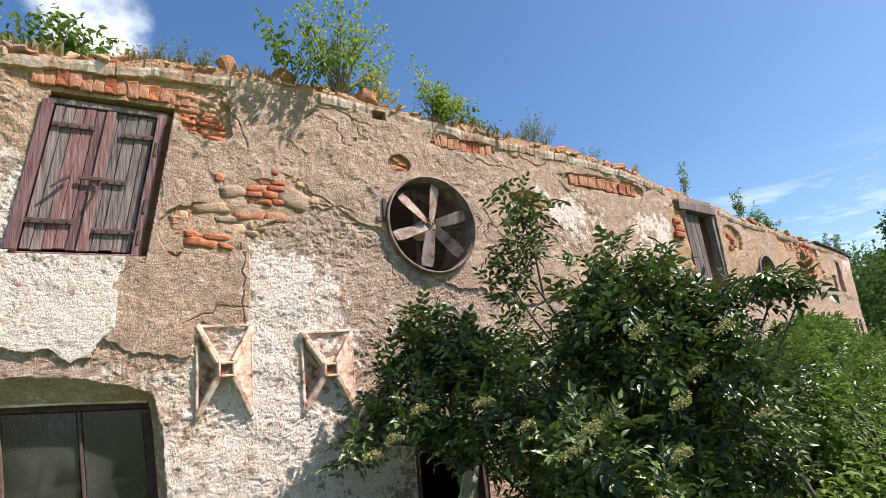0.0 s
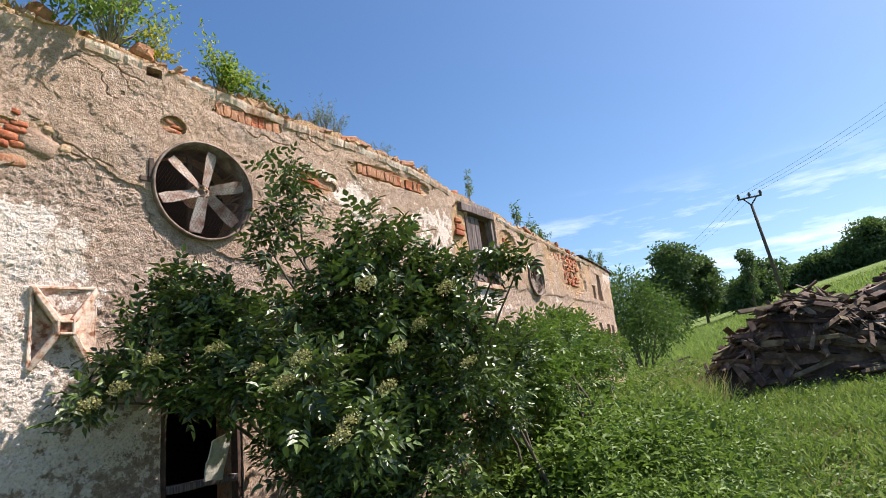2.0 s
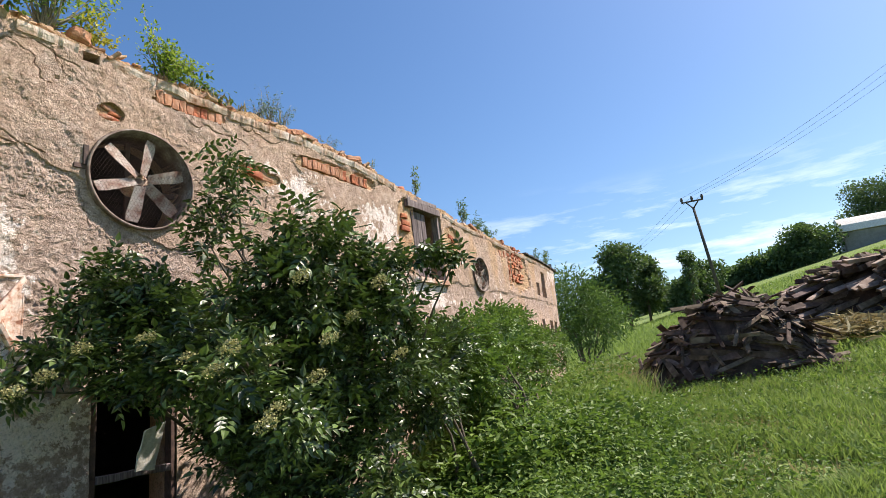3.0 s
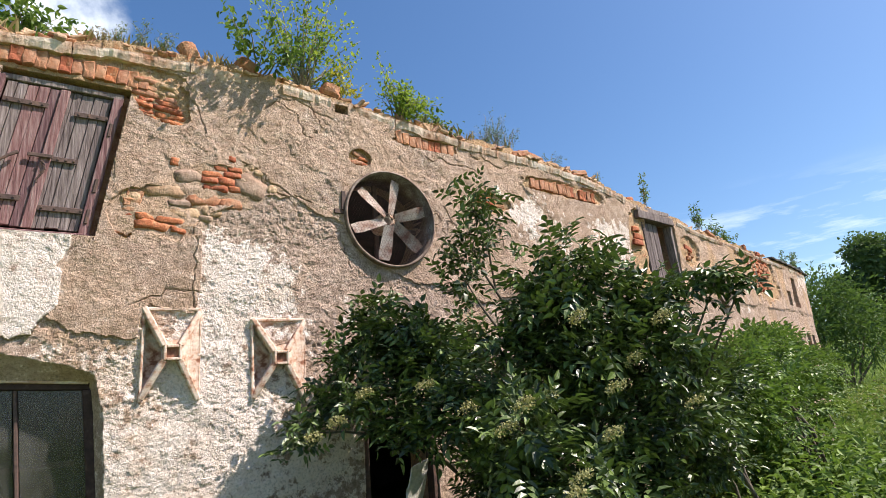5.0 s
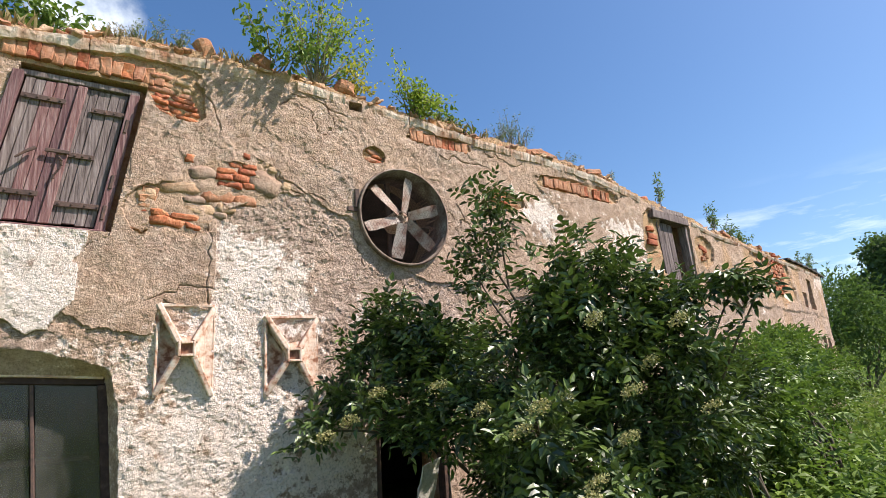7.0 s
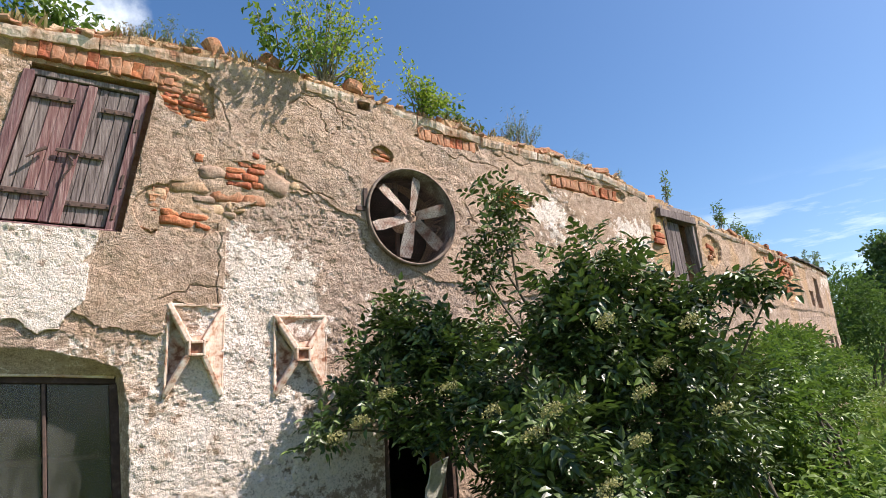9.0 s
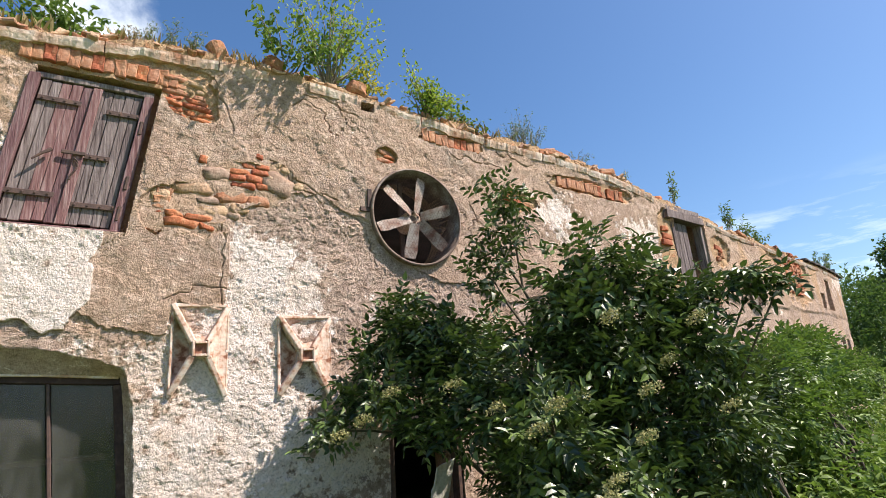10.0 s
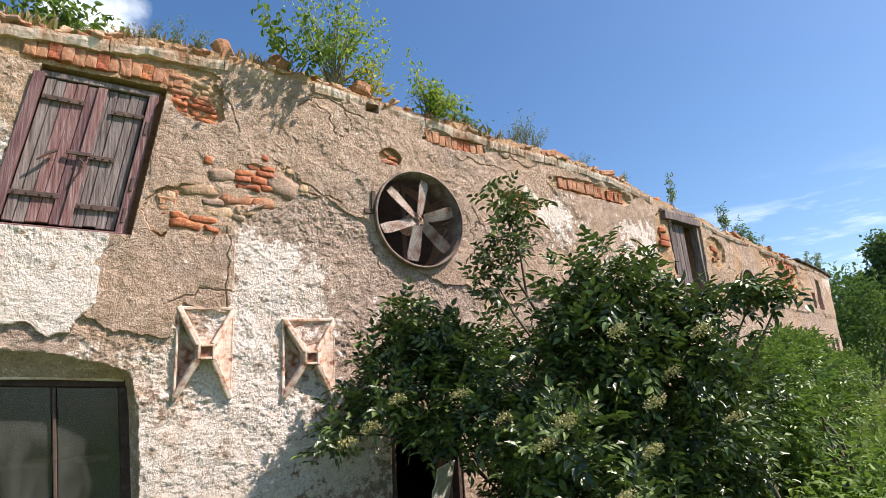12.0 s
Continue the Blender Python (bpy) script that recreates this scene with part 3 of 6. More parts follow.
wall_front = tagged(new("wall_front", wall_grid("wall_front", stepped((-1.8, 0.03), (-0.9, 0.0066), (2.9, 0.0095), (4.2, 0)), stepped((-0.4, 0.04), (0.8, 0.0066), (4.4, 0)), back_skin=False)), "crumbling tan and lime-white rendered barn wall with bare bricks", "wall", kind="structure")
wall_front_far = tagged(new("wall_front_far", wall_grid("wall_front_far", stepped((4.2, 0.02), (8.0, 0.035), (LONG, 0)), stepped((-0.4, 0.05), (1.6, 0.02), (4.4, 0)))), "far stretch of weathered grey and tan rendered barn wall", "wall", kind="structure")



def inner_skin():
    """The room side of the near stretch, with the same openings, in the unlit-room colour."""
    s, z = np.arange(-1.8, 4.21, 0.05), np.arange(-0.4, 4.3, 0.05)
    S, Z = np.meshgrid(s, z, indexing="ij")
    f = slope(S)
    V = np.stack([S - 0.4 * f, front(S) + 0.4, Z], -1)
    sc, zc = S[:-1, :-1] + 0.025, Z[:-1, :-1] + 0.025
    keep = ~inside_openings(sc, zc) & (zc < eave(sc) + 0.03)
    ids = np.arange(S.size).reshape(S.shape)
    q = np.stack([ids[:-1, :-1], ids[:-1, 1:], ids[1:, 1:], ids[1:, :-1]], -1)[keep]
    return part("inner_face", np_mesh("inner_face", V.reshape(-1, 3), q, M_UNLIT), None, wall_front)


inner_skin()

# ---- closing walls, floor, ceiling and roof of the barn ----
def slab(name, label, category, corners, z0, z1, mat):
    bm = bmesh.new()
    lo = [bm.verts.new((x, y, z0)) for x, y in corners]
    hi = [bm.verts.new((x, y, z1)) for x, y in corners]
    bm.faces.new(lo[::-1])
    bm.faces.new(hi)
    for i in range(len(lo)):
        j = (i + 1) % len(lo)
        bm.faces.new((lo[i], lo[j], hi[j], hi[i]))
    return tagged(part(name, bm, mat), label, category, kind="structure")


def along(d, s0, s1, n=12):
    return [tuple(on_wall(s0 + (s1 - s0) * i / n, 0, d))[:2] for i in range(n + 1)]


# unseen box added behind the front so that its openings look dark
slab("wall_back", "back wall of the barn, coloured dark for the unlit room", "wall", along(-6.0, -1.8, LONG) + along(-6.3, -1.8, LONG)[::-1], -0.4, 4.1, M_UNLIT)
slab("wall_left", "added cross wall closing the barn, coloured dark as unlit", "wall", [(-2.1, 0.0), (-1.803, 0.0), (-1.803, 6.0), (-2.1, 6.0)], -0.4, 3.95, M_UNLIT)
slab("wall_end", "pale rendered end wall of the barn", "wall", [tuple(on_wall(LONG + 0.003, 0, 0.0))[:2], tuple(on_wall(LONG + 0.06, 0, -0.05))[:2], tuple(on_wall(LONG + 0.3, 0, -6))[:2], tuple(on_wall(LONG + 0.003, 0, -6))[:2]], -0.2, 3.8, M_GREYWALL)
slab("floor", "barn floor coloured dark as unlit", "floor", along(-0.41, -1.8, LONG) + along(-6.0, -1.8, LONG)[::-1], -0.3, 0.05, M_UNLIT)


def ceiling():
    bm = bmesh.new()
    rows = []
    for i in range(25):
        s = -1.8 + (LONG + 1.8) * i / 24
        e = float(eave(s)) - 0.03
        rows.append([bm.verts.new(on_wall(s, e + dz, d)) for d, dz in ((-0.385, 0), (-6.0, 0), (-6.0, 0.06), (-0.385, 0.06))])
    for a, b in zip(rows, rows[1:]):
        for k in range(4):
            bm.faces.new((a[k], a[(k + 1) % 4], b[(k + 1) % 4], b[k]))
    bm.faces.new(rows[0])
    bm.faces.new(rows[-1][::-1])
    return tagged(part("ceiling", bm, M_UNLIT), "added barn ceiling coloured dark as unlit", "ceiling", kind="structure")


ceiling()


def roof():
    bm = bmesh.new()
    n = 24
    rows = []
    for i in range(n + 1):
        s = 10.4 + (LONG + 0.4 - 10.4) * i / n
        ez = float(eave(s)) + 0.05 + 0.012 * math.sin(i * 2.1)
        rows.append([bm.verts.new(on_wall(s, ez + dz, d)) for d, dz in ((0.06, 0), (-2.6, 0.12), (-2.6, 0.15), (0.06, 0.028))])
    for a, b in zip(rows, rows[1:]):
        for k in range(4):
            bm.faces.new((a[k], a[(k + 1) % 4], b[(k + 1) % 4], b[k]))
    bm.faces.new(rows[0])
    bm.faces.new(rows[-1][::-1])
    return tagged(part("roof", bm, M_ROOF), "dark roofing felt edge on the far part of the barn", "roof", kind="structure")


roof()


# ---- eave band: a lime moulding with broken gaps ----
def eave_band(s0, s1):
    bm = bmesh.new()
    n = max(2, int((s1 - s0) / 0.025))
    rows = []
    for i in range(n + 1):
        s = s0 + (s1 - s0) * i / n
        e = float(eave(s)) + 0.012 * noise.noise((s * 3, 0, 1)) + 0.008 * noise.noise((s * 11, 4, 1)) + 0.007 * noise.noise((s * 37, 4, 1))
        w = 0.014 * noise.noise((s * 7, 2, 0)) + 0.008 * noise.noise((s * 31, 2, 0))
        h = 0.078 if s < 6 else 0.06
        h *= 1 + 0.30 * noise.noise((s * 4, 9, 1)) + 0.12 * noise.noise((s * 23, 9, 1))
        prof = ((-0.03, e - h), (0.022 + w, e - h + 0.004), (0.034 + w, e - h * 0.4), (0.036 + w, e - 0.006), (-0.03, e + 0.012))
        rows.append([bm.verts.new(on_wall(s, z + 0.004 * noise.noise((s * 21, z * 9, 3)), d)) for d, z in prof])
    for a, b in zip(rows, rows[1:]):
        for k in range(5):
            bm.faces.new((a[k], a[(k + 1) % 5], b[(k + 1) % 5], b[k]))
    bm.faces.new(rows[0])
    bm.faces.new(rows[-1][::-1])
    return bm


band = thing("eave_moulding", "cracked lime-washed moulding under the broken eave", "moulding", kind="structure")
for s0, s1 in ((-1.75, -0.09), (-0.083, 0.62), (0.628, 0.98), (1.30, 1.70), (1.86, 2.30), (2.31, 2.98), (3.02, 3.72), (3.74, 4.72), (4.73, 5.55), (6.75, 8.1), (8.12, 9.7), (9.72, 11.6), (11.62, LONG - 0.1)):
    part("moulding_length", eave_band(s0, s1), M_LIME, band)


# ---- hay hatch with two board shutters ----
def rack(v):
    return Vector((v.x + 0.143 * (v.z - 2.8), v.y, v.z))


def strap(x0, x1, z, y):
    bm = box(x0, x1, y - 0.008, y, z - 0.017, z + 0.017, bevel=0.003, warp=rack, wear=0.002)
    for i in range(4):
        x = x0 + (x1 - x0) * (i + 0.5) / 4
        add_box(bm, x - 0.006, x + 0.006, y - 0.013, y - 0.007, z - 0.006, z + 0.006, bevel=0.002, warp=rack)
    return bm


def hatch():
    h = thing("hay_hatch", "closed double board hatch with worn red-brown paint and iron straps", "hatch", (-0.25, 0.0, 2.8))
    put = lambda nm, bm, mat, par=h, lb="": part(nm, bm, mat, par, lb)
    h.matrix_world = Matrix.Identity(4)
    y0, y1 = 0.03, 0.12
    put("frame_post", box(-0.604, -0.545, y0 - 0.05, y1, 2.80, 3.76, warp=rack, wear=0.004, cuts=2), M_WOOD_RED)
    put("frame_post", box(0.030, 0.088, y0 - 0.004, y1, 2.79, 3.76, warp=rack, wear=0.005, cuts=2), M_WOOD_RED)
    put("frame_head", box(-0.585, 0.088, y0 + 0.003, y1, 3.762, 3.80, warp=rack, wear=0.004, cuts=2), M_WOOD)
    put("frame_sill", box(-0.60, 0.10, y0 - 0.01, y1, 2.768, 2.797, warp=rack, wear=0.004, cuts=2), M_WOOD_RED)
    put("lining", box(0.075, 0.16, 0.10, 0.38, 2.77, 3.82, warp=rack, wear=0.012, cuts=4), M_BRICK_PALE)
    put("lining", box(-0.64, -0.57, 0.10, 0.38, 2.77, 3.82, warp=rack, wear=0.012, cuts=4), M_BRICK_PALE)
    put("lining", box(-0.60, 0.10, 0.10, 0.38, 3.795, 3.86, warp=rack, wear=0.01, cuts=4), M_BRICK_PALE)
    rng = random.Random(5)
    for nm, a, b, lift, straps in (("shutter", -0.538, -0.262, 0.012, ((3.62, -0.535, -0.30), (2.99, -0.55, -0.30))), ("shutter", -0.238, 0.026, 0.0, ((3.60, -0.16, 0.05), (3.27, -0.235, -0.07), (2.945, -0.22, 0.05)))):
        sh = put(nm, box(a, b, 0.078, 0.088, 2.83, 3.74, warp=rack), M_WOOD, h, "grey weathered board shutter")
        x, n = a, 5
        ws = [0.8 + 0.5 * rng.random() for _ in range(n)]
        tot = sum(ws)
        for w in ws:
            w = w / tot * (b - a)
            red = rng.random() < 0.25
            put("plank", box(x + 0.0015, x + w - 0.0015, 0.050 - lift + 0.004 * rng.random(), 0.077, 2.815 + 0.012 * rng.random(), 3.748 + 0.006 * rng.random(), bevel=0.002, warp=rack, wear=0.0025, cuts=2), M_WOOD_RED if red else M_WOOD, sh)
            x += w
        for z, p, q in straps:
            put("strap", strap(p, q, z, 0.044 - lift), M_IRON, sh, "rusty flat iron strap")
    put("meeting_strip", box(-0.262, -0.208, 0.028, 0.05, 2.81, 3.752, warp=rack, wear=0.003, cuts=2), M_WOOD_RED)
    put("hasp", merge([box(-0.33, -0.20, 0.012, 0.022, 3.262, 3.288, warp=rack), tube([(-0.31, 0.01, 3.275), (-0.35, -0.005, 3.24), (-0.40, -0.01, 3.19)], [0.012, 0.009, 0.006])]), M_IRON, h, "rusty hasp and bent staple")
    put("chain", merge([tube([(-0.19 + 0.02 * math.sin(i), 0.02, 3.24 - 0.03 * i), (-0.185 + 0.02 * math.sin(i + 1), 0.02, 3.215 - 0.03 * i)], [0.006, 0.006], 5) for i in range(5)]), M_IRON, h)
    for z in (3.52, 3.12, 2.91):
        put("hinge", box(0.046, 0.066, 0.018, 0.03, z - 0.05, z + 0.05, warp=rack, wear=0.003), M_IRON)


hatch()


# ---- ground-floor window behind the reveal ----
def window_low():
    w = thing("window_1", "dusty two-light window with a thin dark brown frame", "window", kind="structure")
    y0, y1 = 0.13, 0.18
    lean = lambda v: Vector((v.x - 0.10 * (v.z - 1.88), v.y, v.z - 0.055 * (v.x - 0.13)))
    part("frame_head", box(-1.35, 0.165, y0, y1, 1.862, 1.905, warp=lean, wear=0.003, cuts=3), M_FRAME, w)
    part("frame_post", box(0.118, 0.176, y0 - 0.022, y1, 0.66, 1.86, warp=lean, wear=0.003, cuts=3), M_FRAME, w)
    part("frame_post", box(-1.35, -1.30, y0, y1, 0.66, 1.86, warp=lean, wear=0.003), M_FRAME, w)
    part("frame_sill", box(-1.35, 0.165, y0 - 0.02, y1, 0.62, 0.66, warp=lean), M_FRAME, w)
    for x in (-0.205, -0.58, -0.95):
        part("mullion", box(x - 0.010, x + 0.010, y0 + 0.006, y1, 0.66, 1.86, warp=lean, wear=0.002, cuts=2), M_IRON, w)
    for a, b in ((-0.19, 0.119), (-0.565, -0.22), (-0.935, -0.595), (-1.299, -0.965)):
        p = part("pane", box(a, b, 0.152, 0.157, 0.665, 1.858, bevel=0, warp=lean), M_GLASS, w, "dusty half-clear pane")
        p.visible_shadow = False
    part("lime_edge", box(-1.35, 0.15, y0 - 0.024, y1, 1.898, 1.930, warp=lean, wear=0.006, cuts=3), M_LIME, w, "cream lime edge over the frame")
    part("shelf", box(-1.3, 0.12, 0.55, 0.75, 1.42, 1.45), M_WOOD, w, "pale board seen dimly behind the glass")


window_low()


# ---- openings further along ----
def doorway():
    d = thing("doorway", "dark doorway with broken boards and a torn pale panel", "doorway", kind="structure")
    # wooden jambs in the dark iron colour, which stands in for shade here
    part("jamb", box(1.885, 1.925, 0.02, 0.12, 0.0, 1.57, wear=0.006, cuts=3), M_IRON, d)
    part("jamb", box(2.455, 2.495, 0.02, 0.12, 0.0, 1.57, wear=0.006, cuts=3), M_IRON, d)
    part("lintel", box(1.885, 2.495, 0.018, 0.12, 1.52, 1.575, wear=0.006, cuts=3), M_WOOD, d)
    part("rail", box(1.93, 2.45, 0.0, 0.05, 0.86, 0.91, wear=0.008, cuts=3), M_WOOD, d)
    bm = box(2.16, 2.31, -0.06, -0.038, 0.90, 1.20, bevel=0.003, wear=0.012, cuts=4, warp=lambda v: Vector((v.x + 0.12 * (v.z - 1.0), v.y - 0.25 * (v.z - 0.9), v.z + (0.35 * (v.x - 2.23) if v.z > 1.05 else 0))))
    part("panel", bm, M_WHITE, d, "torn cream panel catching the sun")


doorway()


def hatch_far():
    h = thing("hay_hatch", "half-open dark board hatch under a plank lintel", "hatch")
    W = lambda v: on_wall(v.x + 0.06 * (3.2 - v.z), v.z, -v.y)
    part("lintel", box(5.80, 6.66, -0.04, 0.1, 3.60, 3.70, warp=W, wear=0.006, cuts=3), M_WOOD, h)
    part("lintel", box(5.84, 6.62, -0.02, 0.1, 3.71, 3.77, warp=W, wear=0.006, cuts=3), M_WOOD, h)
    part("frame_post", box(5.92, 5.98, 0.0, 0.1, 2.65, 3.6, warp=W), M_WOOD, h)
    part("frame_post", box(6.60, 6.66, 0.0, 0.1, 2.65, 3.6, warp=W), M_WOOD, h)
    for k in range(3):
        part("plank", box(5.99 + k * 0.11, 6.095 + k * 0.11, 0.03, 0.06, 2.68, 3.58, warp=W, wear=0.004, cuts=2), M_WOOD, h)
    part("sill", box(5.9, 6.7, -0.05, 0.12, 2.58, 2.645, warp=W, wear=0.006, cuts=3), M_LIME, h)


hatch_far()


# ---- fans in round openings ----
def ring(cx, cz, r0, r1, y0, y1, n=56, squash=1.0):
    bm = bmesh.new()
    rows = []
    for i in range(n):
        a = 2 * math.pi * i / n
        e = 1 + 0.006 * noise.noise((math.cos(a) * 3, math.sin(a) * 3, 0))
        rows.append([bm.verts.new((cx + r * e * squash * math.sin(a), y, cz + r * e * math.cos(a))) for r, y in ((r0, y0), (r1, y0 + 0.006), (r1 + 0.004, y0 + 0.02), (r1, y1), (r0, y1))])
    for i in range(n):
        a, b = rows[i], rows[(i + 1) % n]
        for k in range(5):
            bm.faces.new((a[k], a[(k + 1) % 5], b[(k + 1) % 5], b[k]))
    return bm


def blade(angle, r0, r1, w0, w1, twist=0.5):
    bm = bmesh.new()
    rows = []
    for i in range(6):
        t = i / 5
        r = r0 + (r1 - r0) * t
        w = (w0 + (w1 - w0) * t) * (1 - 0.25 * max(0, t - 0.85) / 0.15)
        tw = twist * (1 - 0.4 * t)
        row = []
        for e, th in ((-1, 0.004), (1, 0.004), (1, -0.004), (-1, -0.004)):
            u, y = e * w / 2 * math.cos(tw), e * w / 2 * math.sin(tw) + th
            row.append(bm.verts.new((r * math.sin(angle) + u * math.cos(angle), y, r * math.cos(angle) - u * math.sin(angle))))
        rows.append(row)
    for a, b in zip(rows, rows[1:]):
        for k in range(4):
            bm.faces.new((a[k], a[(k + 1) % 4], b[(k + 1) % 4], b[k]))
    bm.faces.new(rows[0])
    bm.faces.new(rows[-1][::-1])
    return bm


def disc(cx, cy, cz, r, depth, n=20):
    bm = bmesh.new()
    f = [[bm.verts.new((cx + q * math.sin(2 * math.pi * i / n), y, cz + q * math.cos(2 * math.pi * i / n))) for i in range(n)] for q, y in ((r, cy + depth), (r, cy + 0.01), (r * 0.8, cy))]
    for a, b in zip(f, f[1:]):
        for i in range(n):
            bm.faces.new((a[i], a[(i + 1) % n], b[(i + 1) % n], b[i]))
    bm.faces.new(f[-1])
    bm.faces.new(f[0][::-1])
    return bm


def netting(R, y, pitch=0.026, wire=0.0011):
    """Hexagonal wire netting, bulging a little, as one mesh."""
    V, F = [], []

    def stick(p, q):
        d = (q - p)
        nrm = Vector((-d.z, 0, d.x)).normalized() * wire
        i = len(V)
        V.extend([p + nrm, q + nrm, q - nrm, p - nrm])
        F.append((i, i + 1, i + 2, i + 3))
        V.extend([p + Vector((0, wire, 0)), q + Vector((0, wire, 0)), q - Vector((0, wire, 0)), p - Vector((0, wire, 0))])
        F.append((i + 4, i + 5, i + 6, i + 7))

    h = pitch * 0.9
    n = int(R / pitch) + 2
    for i in range(-n * 2, n * 2):
        for j in range(-n * 2, n * 2):
            cx, cz = (i + 0.5 * (j % 2)) * pitch, j * h
            bulge = lambda x, z: Vector((x, y + 0.012 * math.sin(x * 9) * math.cos(z * 7), z))
            pts = [bulge(cx, cz), bulge(cx, cz + h * 0.5), bulge(cx + pitch / 2, cz + h), bulge(cx - pitch / 2, cz + h)]
            for p, q in ((0, 1), (1, 2), (1, 3)):
                if max(math.hypot(pts[p].x, pts[p].z), math.hypot(pts[q].x, pts[q].z)) < R:
                    stick(pts[p], pts[q])
    return np_mesh("netting", [tuple(v) for v in V], F, M_IRON)


def fan(place, R, label, turn=0.0, angles=(-48, 12, 72, 132, 192, 252), squash=1.0):
    f = thing("ventilation_fan", label, "fan", place)
    part("rim", ring(0, 0, R - 0.006, R + 0.008, -0.045, 0.28), M_PIPE, f, "rust-stained sheet-metal rim", True)
    part("lip", ring(0, 0, R - 0.005, R + 0.011, -0.053, -0.045), M_PIPE, f, "pale worn front lip", True)
    part("hub", disc(0, 0.045, 0, 0.082, 0.16), M_VENT, f, "flaking round hub")
    for k in range(6):
        part("bolt", disc(0.055 * math.sin(k * 1.047), 0.030, 0.055 * math.cos(k * 1.047), 0.011, 0.02, 8), M_PIPE, f)
    part("hub_cap", disc(0, 0.035, 0, 0.035, 0.02), M_PIPE, f)
    for a in angles:
        part("blade", blade(radians(a), 0.05, R * 0.88, 0.076, 0.112), M_BLADE, f)
    part("strut", box(-R, R, 0.24, 0.27, -0.02, 0.02), M_IRON, f)
    part("strut", box(-0.02, 0.02, 0.243, 0.273, -R, R), M_IRON, f)
    part("netting", netting(R - 0.012, -0.02), M_IRON, f, "rusty hexagonal wire netting")
    f.rotation_euler.z = turn
    return f


fan((2.2, 0.0, 3.11), 0.405, "large six-bladed fan with flaking paint in a round rim", 0.0)
fan(tuple(on_wall(7.86, 2.87, 0)), 0.275, "second round fan opening with a dark rim", math.atan(float(slope(7.86))))
part("bracket", merge([box(1.70, 1.80, -0.02, 0.02, 3.11, 3.15, wear=0.004, cuts=1), box(1.76, 1.80, -0.03, 0.0, 3.14, 3.30, wear=0.004, cuts=1)]), M_IRON)
tagged(bpy.data.objects["bracket"], "rusty iron bracket set in the wall beside the fan", "bracket")


# ---- two cast vent covers with crossed ribs ----
def vent_cover(x0, x1, zt, zb, label, drop):
    """Four pale ribs run from the corners to a small hollow box; the upper and right fields are closed pans, the left one is a deep recess, the lower one open to the wall."""
    c = thing("vent_cover", label, "vent cover", ((x0 + x1) / 2, 0, zb), "vent covers on the wall")
    w, h = (x1 - x0) / 2, (zt - zb)
    cz, q, out = h * 0.50, 0.047, -0.062
    corner = {"tl": (-w, h), "tr": (w, h - drop), "br": (w * 0.97, 0.0), "bl": (-w * 0.97, 0.02)}
    inner = {"tl": (-q, cz + q), "tr": (q, cz + q), "br": (q, cz - q), "bl": (-q, cz - q)}

    def rib(k):
        a, b = Vector((corner[k][0], -0.018, corner[k][1])), Vector((inner[k][0], out, inner[k][1]))
        d = (b - a).normalized()
        side = d.cross(Vector((0, 1, 0))).normalized() * 0.020
        bm = bmesh.new()
        fr = []
        for i in range(7):
            t = i / 6
            at = a.lerp(b, t)
            u = 1 + 0.16 * noise.noise((t * 5, x0 * 7, ord(k[0])))
            fr.append([bm.verts.new(at + side * e * u + Vector((0, g + 0.002 * noise.noise((t * 9, e, g * 40)), 0))) for e, g in ((-1, 0.040), (1, 0.040), (0.9, -0.006), (0.55, -0.012), (-0.55, -0.012), (-0.9, -0.006))])
        for s, t in zip(fr, fr[1:]):
            for i in range(6):
                bm.faces.new((s[i], s[(i + 1) % 6], t[(i + 1) % 6], t[i]))
        bm.faces.new(fr[0])
        bm.faces.new(fr[-1][::-1])
        return bm

    def field(k, m, sink):
        """A thin pan between two ribs, dished behind them, finely cut so that its flaking edge is uneven."""
        n = 8
        pts = [Vector((corner[k][0], -0.012, corner[k][1])), Vector((corner[m][0], -0.012, corner[m][1])), Vector((inner[m][0], out, inner[m][1])), Vector((inner[k][0], out, inner[k][1]))]
        bm = bmesh.new()
        sheets = []
        for back in (0.0, 0.010):
            g = []
            for i in range(n + 1):
                row = []
                for j in range(n + 1):
                    u, v = i / n, j / n
                    v3 = pts[0].lerp(pts[1], u).lerp(pts[3].lerp(pts[2], u), v)
                    dish = sink * min(1.0, 2.2 * v) + 0.003 * noise.noise((v3.x * 30, v3.z * 30, x0))
                    row.append(bm.verts.new(v3 + Vector((0, dish + back, 0))))
                g.append(row)
            for i in range(n):
                for j in range(n):
                    bm.faces.new((g[i][j], g[i + 1][j], g[i + 1][j + 1], g[i][j + 1]))
            sheets.append(g)
        return bm

    for k in corner:
        part("rib", rib(k), M_VENT, c)
    part("field", field("tl", "tr", 0.046), M_FIELD, c, "dished tan pan with flaking paint")
    part("field", field("tr", "br", 0.016), M_VENT, c, "flaking cream side pan")
    part("backing", box(-w + 0.012, -q + 0.01, 0.050, 0.065, 0.03, h - 0.04, wear=0.004, cuts=2), M_FIELD, c)
    for nm, b in (("box_side", (-q - 0.004, -q + 0.012, cz - q, cz + q)), ("box_side", (q - 0.012, q + 0.004, cz - q, cz + q)), ("box_side", (-q + 0.013, q - 0.013, cz + q - 0.016, cz + q)), ("box_side", (-q + 0.013, q - 0.013, cz - q, cz - q + 0.016))):
        part(nm, box(b[0], b[1], out - 0.016, out + 0.05, b[2], b[3], bevel=0.003, wear=0.002, cuts=1), M_VENT, c)
